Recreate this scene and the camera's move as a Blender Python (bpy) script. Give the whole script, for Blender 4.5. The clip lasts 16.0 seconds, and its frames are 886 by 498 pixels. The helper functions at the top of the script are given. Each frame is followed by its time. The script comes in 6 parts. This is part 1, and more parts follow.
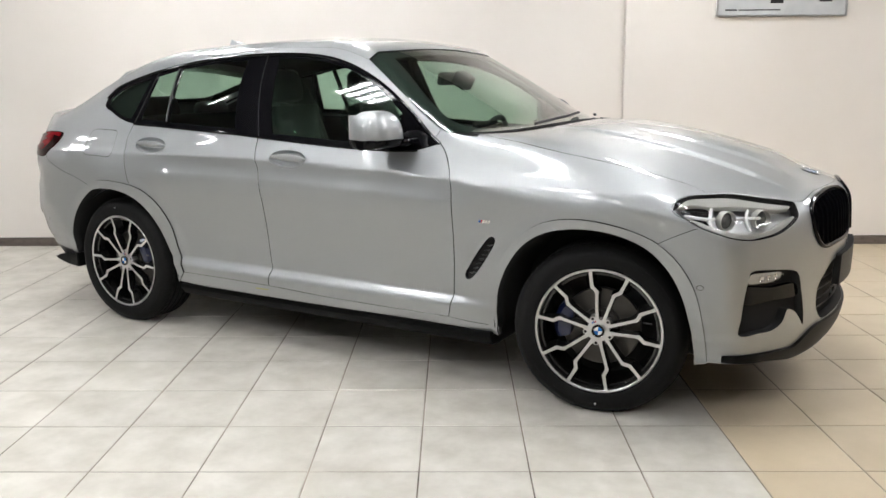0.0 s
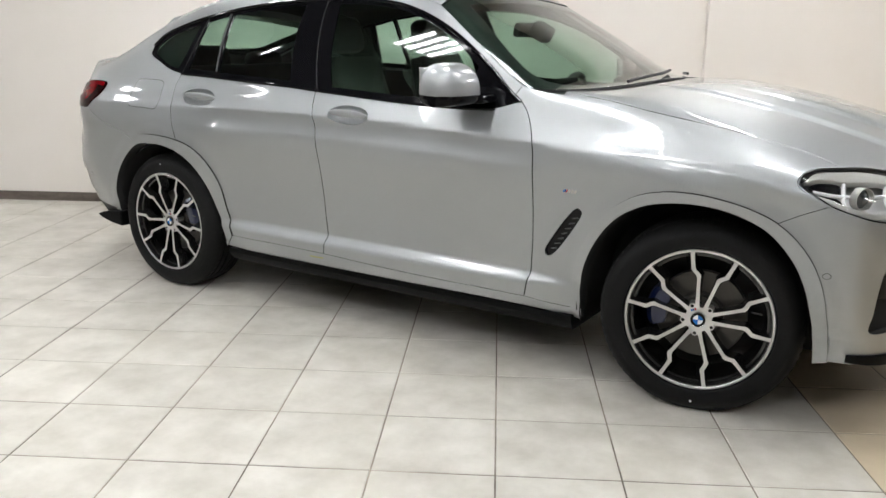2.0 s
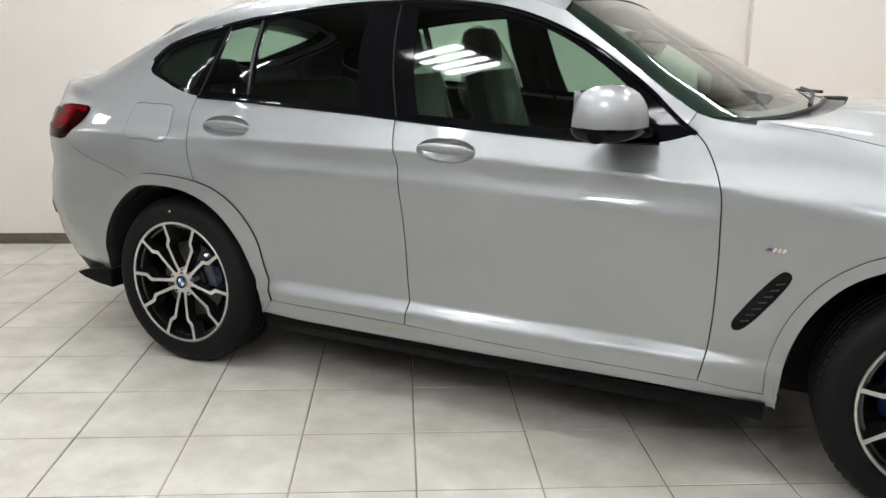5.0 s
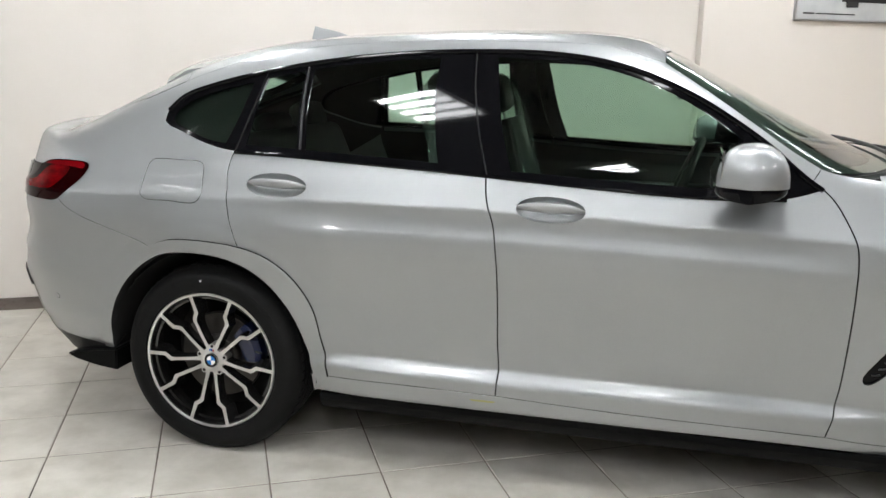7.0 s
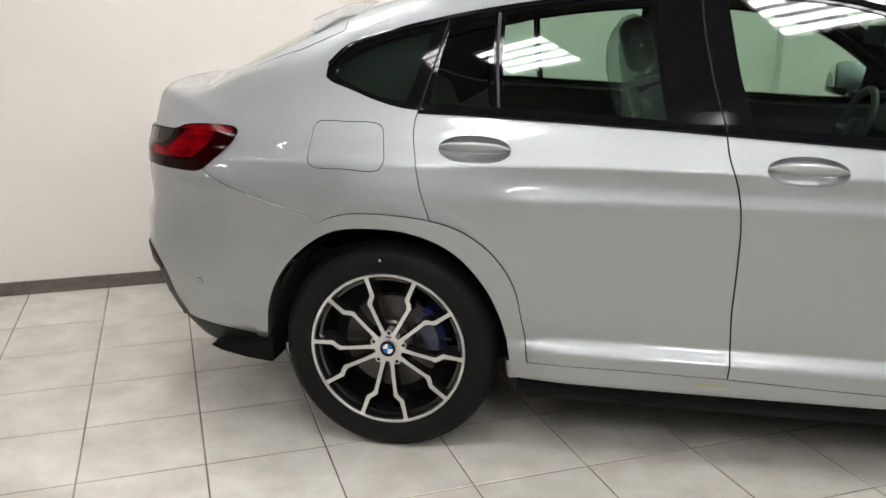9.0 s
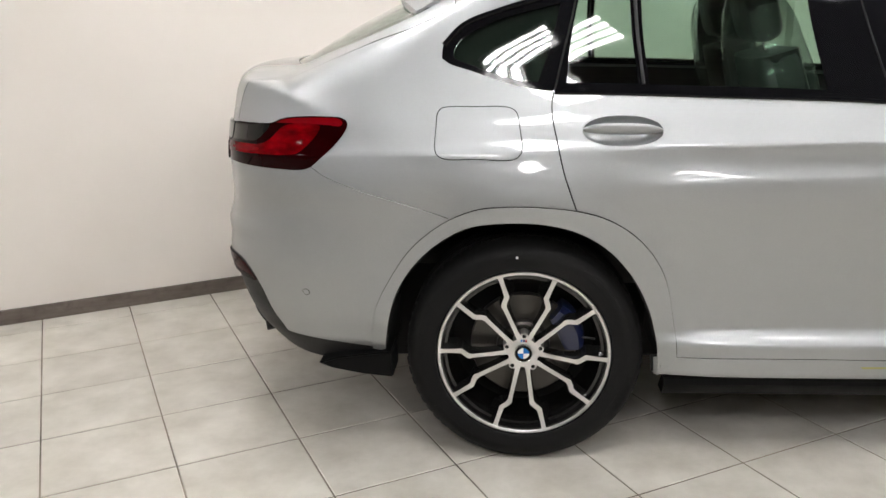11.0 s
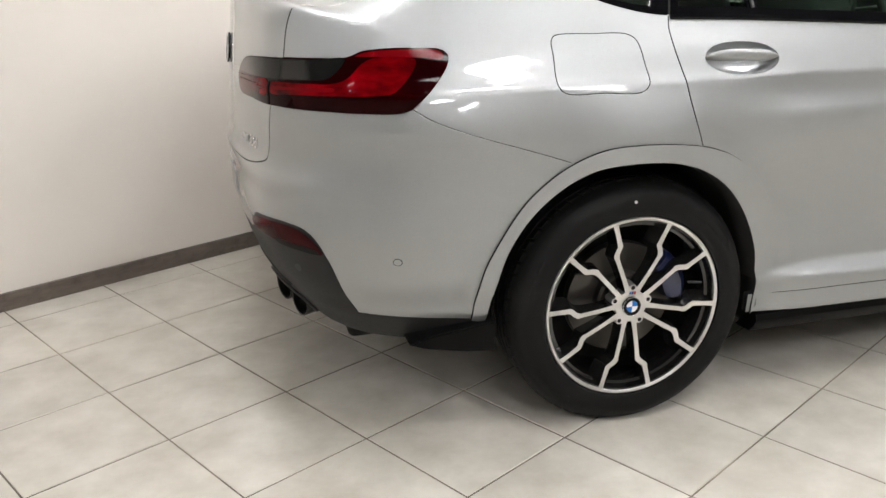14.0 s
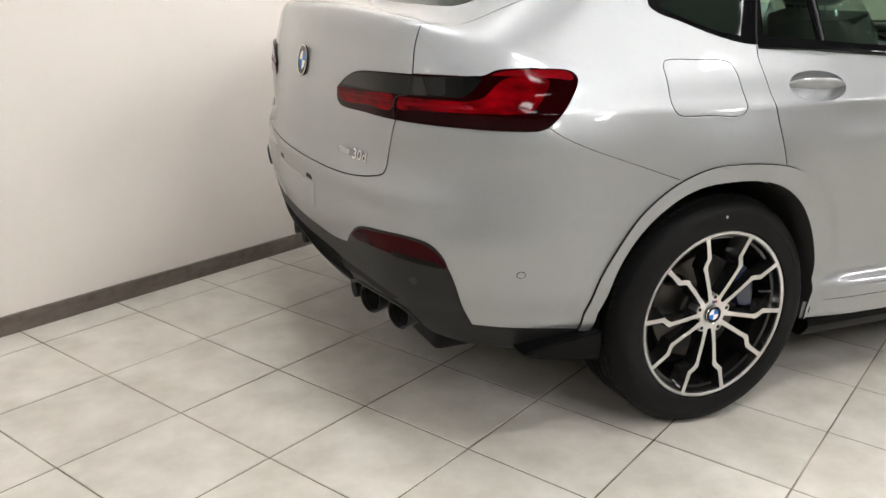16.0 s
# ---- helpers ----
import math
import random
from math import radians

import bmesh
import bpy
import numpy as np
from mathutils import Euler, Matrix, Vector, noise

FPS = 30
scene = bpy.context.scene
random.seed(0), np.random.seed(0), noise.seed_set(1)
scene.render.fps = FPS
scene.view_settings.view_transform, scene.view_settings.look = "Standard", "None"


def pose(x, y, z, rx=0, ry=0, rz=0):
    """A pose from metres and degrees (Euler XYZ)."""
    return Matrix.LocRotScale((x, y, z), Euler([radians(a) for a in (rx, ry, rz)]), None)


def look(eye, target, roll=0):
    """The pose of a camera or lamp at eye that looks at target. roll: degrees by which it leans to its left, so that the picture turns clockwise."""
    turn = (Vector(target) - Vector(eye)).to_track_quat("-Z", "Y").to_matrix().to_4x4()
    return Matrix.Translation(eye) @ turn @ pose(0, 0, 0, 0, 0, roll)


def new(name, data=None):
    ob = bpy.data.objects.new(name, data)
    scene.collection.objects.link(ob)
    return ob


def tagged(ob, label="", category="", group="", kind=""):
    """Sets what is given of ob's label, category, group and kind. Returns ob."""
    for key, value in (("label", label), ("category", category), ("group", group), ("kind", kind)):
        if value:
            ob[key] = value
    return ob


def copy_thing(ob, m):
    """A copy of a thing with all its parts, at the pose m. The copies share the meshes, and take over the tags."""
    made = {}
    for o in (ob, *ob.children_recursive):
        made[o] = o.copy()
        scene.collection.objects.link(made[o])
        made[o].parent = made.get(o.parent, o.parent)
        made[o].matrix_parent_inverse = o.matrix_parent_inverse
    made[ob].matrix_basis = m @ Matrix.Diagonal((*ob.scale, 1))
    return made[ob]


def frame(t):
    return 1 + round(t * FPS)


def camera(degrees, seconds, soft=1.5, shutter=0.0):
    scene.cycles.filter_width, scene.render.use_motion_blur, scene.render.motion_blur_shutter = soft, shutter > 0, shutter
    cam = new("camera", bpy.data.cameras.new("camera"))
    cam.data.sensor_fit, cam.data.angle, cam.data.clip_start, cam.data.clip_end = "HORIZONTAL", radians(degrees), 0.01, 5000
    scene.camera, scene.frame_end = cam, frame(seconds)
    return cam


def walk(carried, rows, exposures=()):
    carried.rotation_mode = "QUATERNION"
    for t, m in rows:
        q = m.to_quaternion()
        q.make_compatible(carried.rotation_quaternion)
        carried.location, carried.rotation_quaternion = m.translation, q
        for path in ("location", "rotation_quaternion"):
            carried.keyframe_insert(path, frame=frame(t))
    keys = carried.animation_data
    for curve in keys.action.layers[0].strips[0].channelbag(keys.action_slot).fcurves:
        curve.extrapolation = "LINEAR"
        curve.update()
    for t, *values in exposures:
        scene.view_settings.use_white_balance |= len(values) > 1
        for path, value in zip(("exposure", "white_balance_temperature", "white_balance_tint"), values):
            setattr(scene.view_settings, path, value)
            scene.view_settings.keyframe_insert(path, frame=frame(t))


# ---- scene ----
cam = camera(55.8, 16.0)
PATH = [
    (0, (3.966, -4.102, 1.393), (2.988, -2.406, 0.987), -0.4),
    (0.5, (3.894, -4.092, 1.386), (2.927, -2.397, 0.946), 0.2),
    (1, (3.814, -4.038, 1.369), (2.834, -2.356, 0.913), 0.3),
    (1.5, (3.748, -3.946, 1.367), (2.734, -2.287, 0.897), 0.3),
    (2, (3.646, -3.836, 1.348), (2.595, -2.208, 0.852), 0.6),
    (2.5, (3.485, -3.725, 1.355), (2.421, -2.113, 0.836), 0.5),
    (3, (3.315, -3.638, 1.341), (2.254, -2.021, 0.832), 0.6),
    (3.5, (3.123, -3.515, 1.328), (2.087, -1.882, 0.817), 0.7),
    (6, (2.066, -3.52, 1.406), (1.399, -1.686, 0.967), 0.4),
    (6.5, (1.813, -3.58, 1.424), (1.251, -1.707, 1.004), 0.6),
    (7, (1.586, -3.611, 1.43), (1.1, -1.716, 1.018), 0.9),
    (7.5, (1.377, -3.566, 1.41), (0.936, -1.66, 0.994), 0.6),
    (8, (1.156, -3.502, 1.41), (0.744, -1.597, 0.963), 0.6),
    (8.5, (0.933, -3.488, 1.4), (0.544, -1.587, 0.918), 0.9),
    (9, (0.666, -3.46, 1.399), (0.307, -1.561, 0.884), 0.3),
    (11.5, (-0.193, -3.256, 1.332), (-0.276, -1.331, 0.798), -1.7),
    (12, (-0.382, -3.172, 1.308), (-0.355, -1.234, 0.814), -1.7),
    (12.5, (-0.55, -3.086, 1.289), (-0.395, -1.163, 0.764), -1.8),
    (13, (-0.744, -3.051, 1.284), (-0.465, -1.154, 0.712), -1.5),
    (13.5, (-0.938, -2.991, 1.274), (-0.566, -1.127, 0.651), -1.0),
    (14, (-1.085, -2.889, 1.261), (-0.587, -1.058, 0.627), -0.6),
    (14.5, (-1.225, -2.804, 1.257), (-0.623, -1.001, 0.637), 0.8),
    (15, (-1.396, -2.786, 1.257), (-0.739, -0.998, 0.649), 1.2),
    (15.5, (-1.583, -2.779, 1.276), (-0.859, -1.016, 0.671), 1.0),
    (16, (-1.723, -2.72, 1.273), (-0.931, -0.985, 0.672), 2.0),
]
walk(cam, [(t, look(eye, target, roll)) for t, eye, target, roll in PATH],
     exposures=[(0, 0.05, 6500, 10), (3.5, 0.0, 6450, 9), (7, 0.0, 6450, 9), (9, 0.02, 6620, 10.5), (12.5, 0.10, 6720, 11.5), (16, 0.20, 6740, 11.5)])

# ---- light ----
world = bpy.data.worlds.new("world")
scene.world = world
world.use_nodes = True
world.node_tree.nodes["Background"].inputs["Color"].default_value = (0.9, 0.95, 1.0, 1)
world.node_tree.nodes["Background"].inputs["Strength"].default_value = 0.02

ROOM_TURN = 29.2                       # the room stands turned against the car, whose nose points along +x
ROOM = pose(0, 0, 0, 0, 0, ROOM_TURN)
CEILING = 3.2
LAMP_POWER = 50.0
# those with u below -4 are added, unseen, to brighten tail and left wall
LAMPS = [(u, 0.25) for u in (-6.2, -4.5, -1.05, 0.75, 3.1, 6.15)]
LAMPS += [(-1.02, -2.05), (0.78, -2.15), (2.6, -2.1), (4.4, -2.1), (6.2, -2.1), (-2.8, -3.8), (-0.75, -4.15)]
LAMPS += [(-6.2, -2.1), (-2.8, -5.65), (-0.9, -5.65), (0.9, -5.65), (2.7, -5.65)]

# ---- tools ----
def socket(node, name, value):
    node.inputs[name].default_value = value


def material(name, colour, rough=0.5, metal=0.0, **more):
    m = bpy.data.materials.new(name)
    m.use_nodes = True
    b = m.node_tree.nodes["Principled BSDF"]
    socket(b, "Base Color", (*colour, 1))
    socket(b, "Roughness", rough)
    socket(b, "Metallic", metal)
    for key, value in more.items():
        socket(b, key.replace("_", " "), value)
    return m


def link(ob, parent=None, label=""):
    if parent is not None:
        ob.parent = parent
    if label:
        ob["label"] = label
    return ob


def part(name, bm, mat, parent=None, label="", smooth=True):
    me = bpy.data.meshes.new(name)
    bm.normal_update()
    bm.to_mesh(me)
    bm.free()
    me.materials.append(mat)
    if smooth:
        me.shade_smooth()
        me.set_sharp_from_angle(angle=radians(35))
    return link(new(name, me), parent, label)


def thing(name, label, category, m=None, group="", kind=""):
    ob = new(name)
    ob.empty_display_size = 0.1
    if m is not None:
        ob.matrix_world = m
    return tagged(ob, label, category, group, kind)


def box(bm, lo, hi, bevel=0.0, m=None):
    """A box between two corners, with rounded edges where bevel is given."""
    lo, hi = Vector(lo), Vector(hi)
    got = bmesh.ops.create_cube(bm, size=1.0, matrix=Matrix.Translation((lo + hi) / 2) @ Matrix.Diagonal((*(hi - lo), 1)))
    verts = got["verts"]
    if bevel:
        edges = list({e for v in verts for e in v.link_edges})
        verts = bmesh.ops.bevel(bm, geom=edges, offset=bevel, segments=3, profile=0.5, affect="EDGES")["verts"]
        verts = [v for v in bm.verts if v.is_valid and v in set(verts)]
    if m is not None:
        bmesh.ops.transform(bm, matrix=m, verts=verts)
    return verts


def tube(bm, points, radius, sides=10, closed=False):
    """A round tube along points; radius is one number or one a point."""
    pts = [Vector(p) for p in points]
    n = len(pts)
    rad = radius if hasattr(radius, "__len__") else [radius] * n
    rings, up = [], None
    for i, p in enumerate(pts):
        a = pts[i - 1] if i or closed else pts[0]
        b = pts[(i + 1) % n] if i < n - 1 or closed else pts[-1]
        d = (b - a).normalized()
        if up is None:
            up = d.orthogonal().normalized()
        up = (up - d * up.dot(d)).normalized()
        side = d.cross(up)
        rings.append([bm.verts.new(p + (up * math.cos(t) + side * math.sin(t)) * rad[i]) for t in np.linspace(0, 2 * math.pi, sides, endpoint=False)])
    for i in range(n if closed else n - 1):
        r, s = rings[i], rings[(i + 1) % n]
        for j in range(sides):
            bm.faces.new((r[j], r[(j + 1) % sides], s[(j + 1) % sides], s[j]))
    if not closed:
        bm.faces.new(rings[0][::-1])
        bm.faces.new(rings[-1])
    return bm


def lathe(bm, profile, sides=48, m=None, closed=False):
    """Turns a profile of (radius, height) round z."""
    rings, start = [], len(bm.verts)
    for r, z in profile:
        if r < 1e-6:
            rings.append([bm.verts.new((0, 0, z))])
        else:
            rings.append([bm.verts.new((r * math.cos(t), r * math.sin(t), z)) for t in np.linspace(0, 2 * math.pi, sides, endpoint=False)])
    made = [v for ring in rings for v in ring]
    pairs = list(zip(rings, rings[1:])) + ([(rings[-1], rings[0])] if closed else [])
    for r, s in pairs:
        for j in range(sides):
            k = (j + 1) % sides
            if len(r) == 1 and len(s) > 1:
                bm.faces.new((r[0], s[j], s[k]))
            elif len(s) == 1 and len(r) > 1:
                bm.faces.new((r[j], r[k], s[0]))
            elif len(r) > 1:
                bm.faces.new((r[j], r[k], s[k], s[j]))
    if m is not None:
        bmesh.ops.transform(bm, matrix=m, verts=made)
    return bm


def smooth_line(points, n=60, closed=False):
    """n points along a smooth line through the given ones (any dimension)."""
    p = np.array(points, float)
    if closed:
        p = np.vstack([p, p[:1]])
    d = np.r_[0, np.cumsum(np.linalg.norm(np.diff(p, axis=0), axis=1) ** 0.5)]
    t = np.linspace(0, d[-1], n, endpoint=not closed)
    m = np.gradient(p, d, axis=0)
    if closed:
        ends = (p[1] - p[-2]) / (d[1] + d[-1] - d[-2])
        m[0] = m[-1] = ends
    i = np.clip(np.searchsorted(d, t, "right") - 1, 0, len(d) - 2)
    h = (d[i + 1] - d[i])[:, None]
    s = ((t - d[i])[:, None]) / h
    return (2 * s**3 - 3 * s**2 + 1) * p[i] + (s**3 - 2 * s**2 + s) * h * m[i] + (3 * s**2 - 2 * s**3) * p[i + 1] + (s**3 - s**2) * h * m[i + 1]

# ---- materials ----
def nodes(m):
    return m.node_tree.nodes, m.node_tree.links, m.node_tree.nodes["Principled BSDF"]


def add(m, kind, **values):
    n = m.node_tree.nodes.new(kind)
    for key, value in values.items():
        if key in n.inputs:
            n.inputs[key].default_value = value
    return n


def noise_of(m, scale, detail=4.0, rough=0.55, stretch=None):
    """Noise in the object's own metres."""
    c = add(m, "ShaderNodeTexCoord")
    n = add(m, "ShaderNodeTexNoise", Scale=scale, Detail=detail, Roughness=rough)
    out = c.outputs["Object"]
    if stretch:
        s = add(m, "ShaderNodeMapping")
        s.inputs["Scale"].default_value = stretch
        m.node_tree.links.new(out, s.inputs["Vector"])
        out = s.outputs["Vector"]
    m.node_tree.links.new(out, n.inputs["Vector"])
    return n


def ramp_of(m, source, stops):
    r = add(m, "ShaderNodeValToRGB")
    while len(r.color_ramp.elements) < len(stops):
        r.color_ramp.elements.new(0.5)
    for e, (at, colour) in zip(r.color_ramp.elements, stops):
        e.position, e.color = at, (*colour, 1)
    m.node_tree.links.new(source, r.inputs["Fac"])
    return r


def rough_by(m, source, lo, hi):
    r = add(m, "ShaderNodeMapRange")
    r.inputs["To Min"].default_value, r.inputs["To Max"].default_value = lo, hi
    m.node_tree.links.new(source, r.inputs["Value"])
    m.node_tree.links.new(r.outputs["Result"], m.node_tree.nodes["Principled BSDF"].inputs["Roughness"])


def bump_by(m, source, strength, distance):
    b = add(m, "ShaderNodeBump", Strength=strength, Distance=distance)
    m.node_tree.links.new(source, b.inputs["Height"])
    m.node_tree.links.new(b.outputs["Normal"], m.node_tree.nodes["Principled BSDF"].inputs["Normal"])
    return b


def car_paint(name, colour):
    m = material(name, colour, 0.5, 0.82, Coat_Weight=1.0, Coat_Roughness=0.02, Coat_IOR=1.5)
    flake = noise_of(m, 900, 1.0)
    ramp_ = ramp_of(m, flake.outputs["Fac"], [(0.3, tuple(c * 0.9 for c in colour)), (0.7, tuple(min(c * 1.08, 1) for c in colour))])
    m.node_tree.links.new(ramp_.outputs["Color"], m.node_tree.nodes["Principled BSDF"].inputs["Base Color"])
    rough_by(m, noise_of(m, 6, 3).outputs["Fac"], 0.48, 0.54)
    return m


def rubber(name, colour, rough, scale=60):
    m = material(name, colour, rough)
    n = noise_of(m, scale, 5)
    rough_by(m, n.outputs["Fac"], rough - 0.1, rough + 0.12)
    bump_by(m, n.outputs["Fac"], 0.15, 0.001)
    return m


def sheet_glass(name, tint, gloss=1.0):
    """Tinted window glass: light goes straight through, and its face mirrors."""
    m = bpy.data.materials.new(name)
    m.use_nodes = True
    n, l = m.node_tree.nodes, m.node_tree.links
    n.clear()
    out, mix = n.new("ShaderNodeOutputMaterial"), n.new("ShaderNodeMixShader")
    clear, shine, fres = n.new("ShaderNodeBsdfTransparent"), n.new("ShaderNodeBsdfGlossy"), n.new("ShaderNodeLayerWeight")
    steep, scale = n.new("ShaderNodeMath"), n.new("ShaderNodeMapRange")
    clear.inputs["Color"].default_value = (*tint, 1)
    shine.inputs["Roughness"].default_value = 0.0
    shine.inputs["Color"].default_value = (gloss, gloss, gloss, 1)
    fres.inputs["Blend"].default_value = 0.5
    steep.operation = "POWER"
    steep.inputs[1].default_value = 5.0
    scale.inputs["To Min"].default_value = 0.045
    l.new(fres.outputs["Facing"], steep.inputs[0])
    l.new(steep.outputs[0], scale.inputs["Value"])
    l.new(scale.outputs["Result"], mix.inputs["Fac"])
    l.new(clear.outputs["BSDF"], mix.inputs[1])
    l.new(shine.outputs["BSDF"], mix.inputs[2])
    l.new(mix.outputs["Shader"], out.inputs["Surface"])
    return m


silver = car_paint("silver_metallic_paint", (0.366, 0.379, 0.383))
gloss_black = material("gloss_black_plastic", (0.004, 0.004, 0.005), 0.06)
satin_black = rubber("satin_black_plastic", (0.015, 0.015, 0.016), 0.45, 90)
matt_black = material("matt_black_lining", (0.006, 0.006, 0.006), 0.9)
grey_plastic = rubber("dark_grey_plastic", (0.017, 0.017, 0.017), 0.5, 120)
socket(grey_plastic.node_tree.nodes["Principled BSDF"], "Specular IOR Level", 0.25)
mesh_black = rubber("black_mesh_plastic", (0.008, 0.008, 0.008), 0.65, 120)
socket(mesh_black.node_tree.nodes["Principled BSDF"], "Specular IOR Level", 0.15)
tyre_rubber = rubber("tyre_rubber", (0.0065, 0.0065, 0.0065), 0.6, 50)
socket(tyre_rubber.node_tree.nodes["Principled BSDF"], "Specular IOR Level", 0.15)
socket(gloss_black.node_tree.nodes["Principled BSDF"], "Specular IOR Level", 0.16)
cut_alloy = material("diamond_cut_alloy", (0.66, 0.655, 0.645), 0.3, 0.95)
rough_by(cut_alloy, noise_of(cut_alloy, 500, 2).outputs["Fac"], 0.30, 0.38)
dark_alloy = material("black_lacquered_alloy", (0.010, 0.0098, 0.0095), 0.16, 0.2, Coat_Weight=0.6)
steel = material("cast_brake_steel", (0.085, 0.08, 0.074), 0.38, 0.9)
rough_by(steel, noise_of(steel, 30, 4).outputs["Fac"], 0.28, 0.5)
blue_caliper = material("dark_blue_caliper_paint", (0.003, 0.008, 0.045), 0.3, Coat_Weight=0.6)
chrome = material("chrome", (0.78, 0.78, 0.78), 0.08, 1.0)
dark_chrome = material("dark_chrome", (0.05, 0.05, 0.05), 0.3, 1.0)
bright_plastic = material("silver_lacquered_plastic", (0.55, 0.55, 0.55), 0.25, 0.6)
window_glass = sheet_glass("green_tinted_glass", (0.54, 0.68, 0.595))
lamp_glass = sheet_glass("clear_lamp_cover", (0.93, 0.94, 0.94))
red_lens = material("red_lamp_lens", (0.19, 0.001, 0.004), 0.06)
lamp_red = ramp_of(red_lens, noise_of(red_lens, 14, 2, 0.5, (1, 1, 2.5)).outputs["Fac"], [(0.32, (0.05, 0.0004, 0.001)), (0.5, (0.13, 0.0005, 0.002)), (0.68, (0.22, 0.001, 0.004))])
red_lens.node_tree.links.new(lamp_red.outputs["Color"], red_lens.node_tree.nodes["Principled BSDF"].inputs["Base Color"])
red_dark = material("dark_red_lamp_lens", (0.012, 0.0003, 0.0006), 0.06)
red_bright = material("bright_red_light_guide", (0.17, 0.002, 0.005), 0.12)
red_reflector = material("dark_red_reflector", (0.032, 0.0008, 0.002), 0.2)
for m_ in (red_lens, red_dark, red_bright):
    socket(m_.node_tree.nodes["Principled BSDF"], "Specular IOR Level", 0.08)
socket(red_reflector.node_tree.nodes["Principled BSDF"], "Specular IOR Level", 0.06)
smoke_lens = material("smoked_lamp_lens", (0.006, 0.0065, 0.0065), 0.05)
socket(smoke_lens.node_tree.nodes["Principled BSDF"], "Specular IOR Level", 0.3)
clear_lens = material("grey_clear_lens", (0.10, 0.105, 0.105), 0.07)
reversing_grey = material("grey_reversing_lens", (0.014, 0.0145, 0.014), 0.06)
lamp_grey = material("grey_lamp_bowl", (0.5, 0.5, 0.5), 0.3, 0.4)
lamp_silver = material("silver_lamp_bezel", (0.47, 0.46, 0.43), 0.4, 0.2)
lip_black = material("black_lip_plastic", (0.004, 0.004, 0.004), 0.4)
socket(lip_black.node_tree.nodes["Principled BSDF"], "Specular IOR Level", 0.08)
badge_blue = material("badge_blue", (0.02, 0.16, 0.5), 0.2)
badge_white = material("badge_white", (0.8, 0.8, 0.8), 0.2)
badge_red = material("badge_red", (0.5, 0.02, 0.03), 0.2)
badge_navy = material("badge_navy", (0.02, 0.03, 0.18), 0.2)
leather = rubber("dark_leather", (0.022, 0.021, 0.02), 0.5, 150)
trim_dark = rubber("dark_cabin_trim", (0.02, 0.02, 0.02), 0.6, 120)
headlining = rubber("anthracite_headlining", (0.03, 0.03, 0.03), 0.9, 200)
seat_film = sheet_glass("clear_protective_film", (0.86, 0.90, 0.88), 0.8)
n_ = seat_film.node_tree.nodes
haze = n_.new("ShaderNodeBsdfDiffuse")
haze.inputs["Color"].default_value = (0.75, 0.78, 0.76, 1)
over_ = n_.new("ShaderNodeMixShader")
over_.inputs["Fac"].default_value = 0.14
old_ = [n for n in n_ if n.bl_idname == "ShaderNodeOutputMaterial"][0]
seat_film.node_tree.links.new(old_.inputs["Surface"].links[0].from_socket, over_.inputs[1])
seat_film.node_tree.links.new(haze.outputs["BSDF"], over_.inputs[2])
seat_film.node_tree.links.new(over_.outputs["Shader"], old_.inputs["Surface"])
yellow_tape = material("yellow_sticker", (0.34, 0.33, 0.12), 0.5)

# ---- the car's form: an inside-outside function, smooth everywhere ----
def curve(keys, soft=0.03):
    """A smooth function along (place, value) keys that never overshoots them; soft: the length over which it is rounded."""
    x, y = np.array(keys, float).T
    h, d = np.diff(x), np.diff(y) / np.diff(x)
    m = np.r_[d[0], np.where(d[1:] * d[:-1] > 0, 2 * d[1:] * d[:-1] / np.where(d[1:] + d[:-1] == 0, 1, d[1:] + d[:-1]), 0), d[-1]]

    def at(t):
        t = np.clip(t, x[0], x[-1])
        i = np.clip(np.searchsorted(x, t, "right") - 1, 0, len(x) - 2)
        s, k = (t - x[i]) / h[i], h[i]
        return (1 + 2 * s) * (1 - s) ** 2 * y[i] + s * (1 - s) ** 2 * k * m[i] + s * s * (3 - 2 * s) * y[i + 1] + s * s * (s - 1) * k * m[i + 1]

    step = 0.0005
    fine = np.arange(x[0] - 4 * soft, x[-1] + 4 * soft, step)
    reach = np.arange(-3 * soft, 3 * soft + step / 2, step)
    weight = np.exp(-0.5 * (reach / soft) ** 2)
    pad = len(reach) // 2
    value = at(fine)
    value = np.convolve(np.r_[np.full(pad, value[0]), value, np.full(pad, value[-1])], weight / weight.sum(), "valid")[:len(fine)]
    return lambda t: np.interp(t, fine, value)


def bell(x, at, wide):
    return np.exp(-(((x - at) / wide) ** 2))


def ramp(x, a, b):
    t = np.clip((x - a) / (b - a), 0, 1)
    return t * t * (3 - 2 * t)


def either(a, b, k):
    """The larger of a and b, with a fillet of size k."""
    h = np.maximum(k - np.abs(a - b), 0) / k
    return np.maximum(a, b) + h * h * k / 4


FLARE_REAR = 0.067
FLARE_FRONT = 0.063
CORNER_REAR = 0.051
CORNER_FRONT = 0.031
HAUNCH = 0.020
LEAN = 0.629
TAIL_BOW = 0.078
NOSE_BOW = 0.156
ROUND_ROOF = 0.06
ROUND_HOOD = 0.088
ROUND_TAIL = 0.274
ROUND_NOSE = 0.064
side_plan = curve([(-1.2, -0.113), (-0.8, -0.066), (-0.4, -0.006), (0.1, -0.006), (1.2, 0.003), (2.3, -0.005), (2.9, 0.018), (3.3, 0.009), (3.6, -0.053), (3.8, -0.122)], 0.1)
cabin_plan = curve([(-1.1, -0.137), (-0.7, -0.094), (-0.2, -0.047), (0.2, -0.008), (0.7, 0.001), (1.6, 0.002), (2.2, 0.002), (3.0, 0.007)], 0.1)
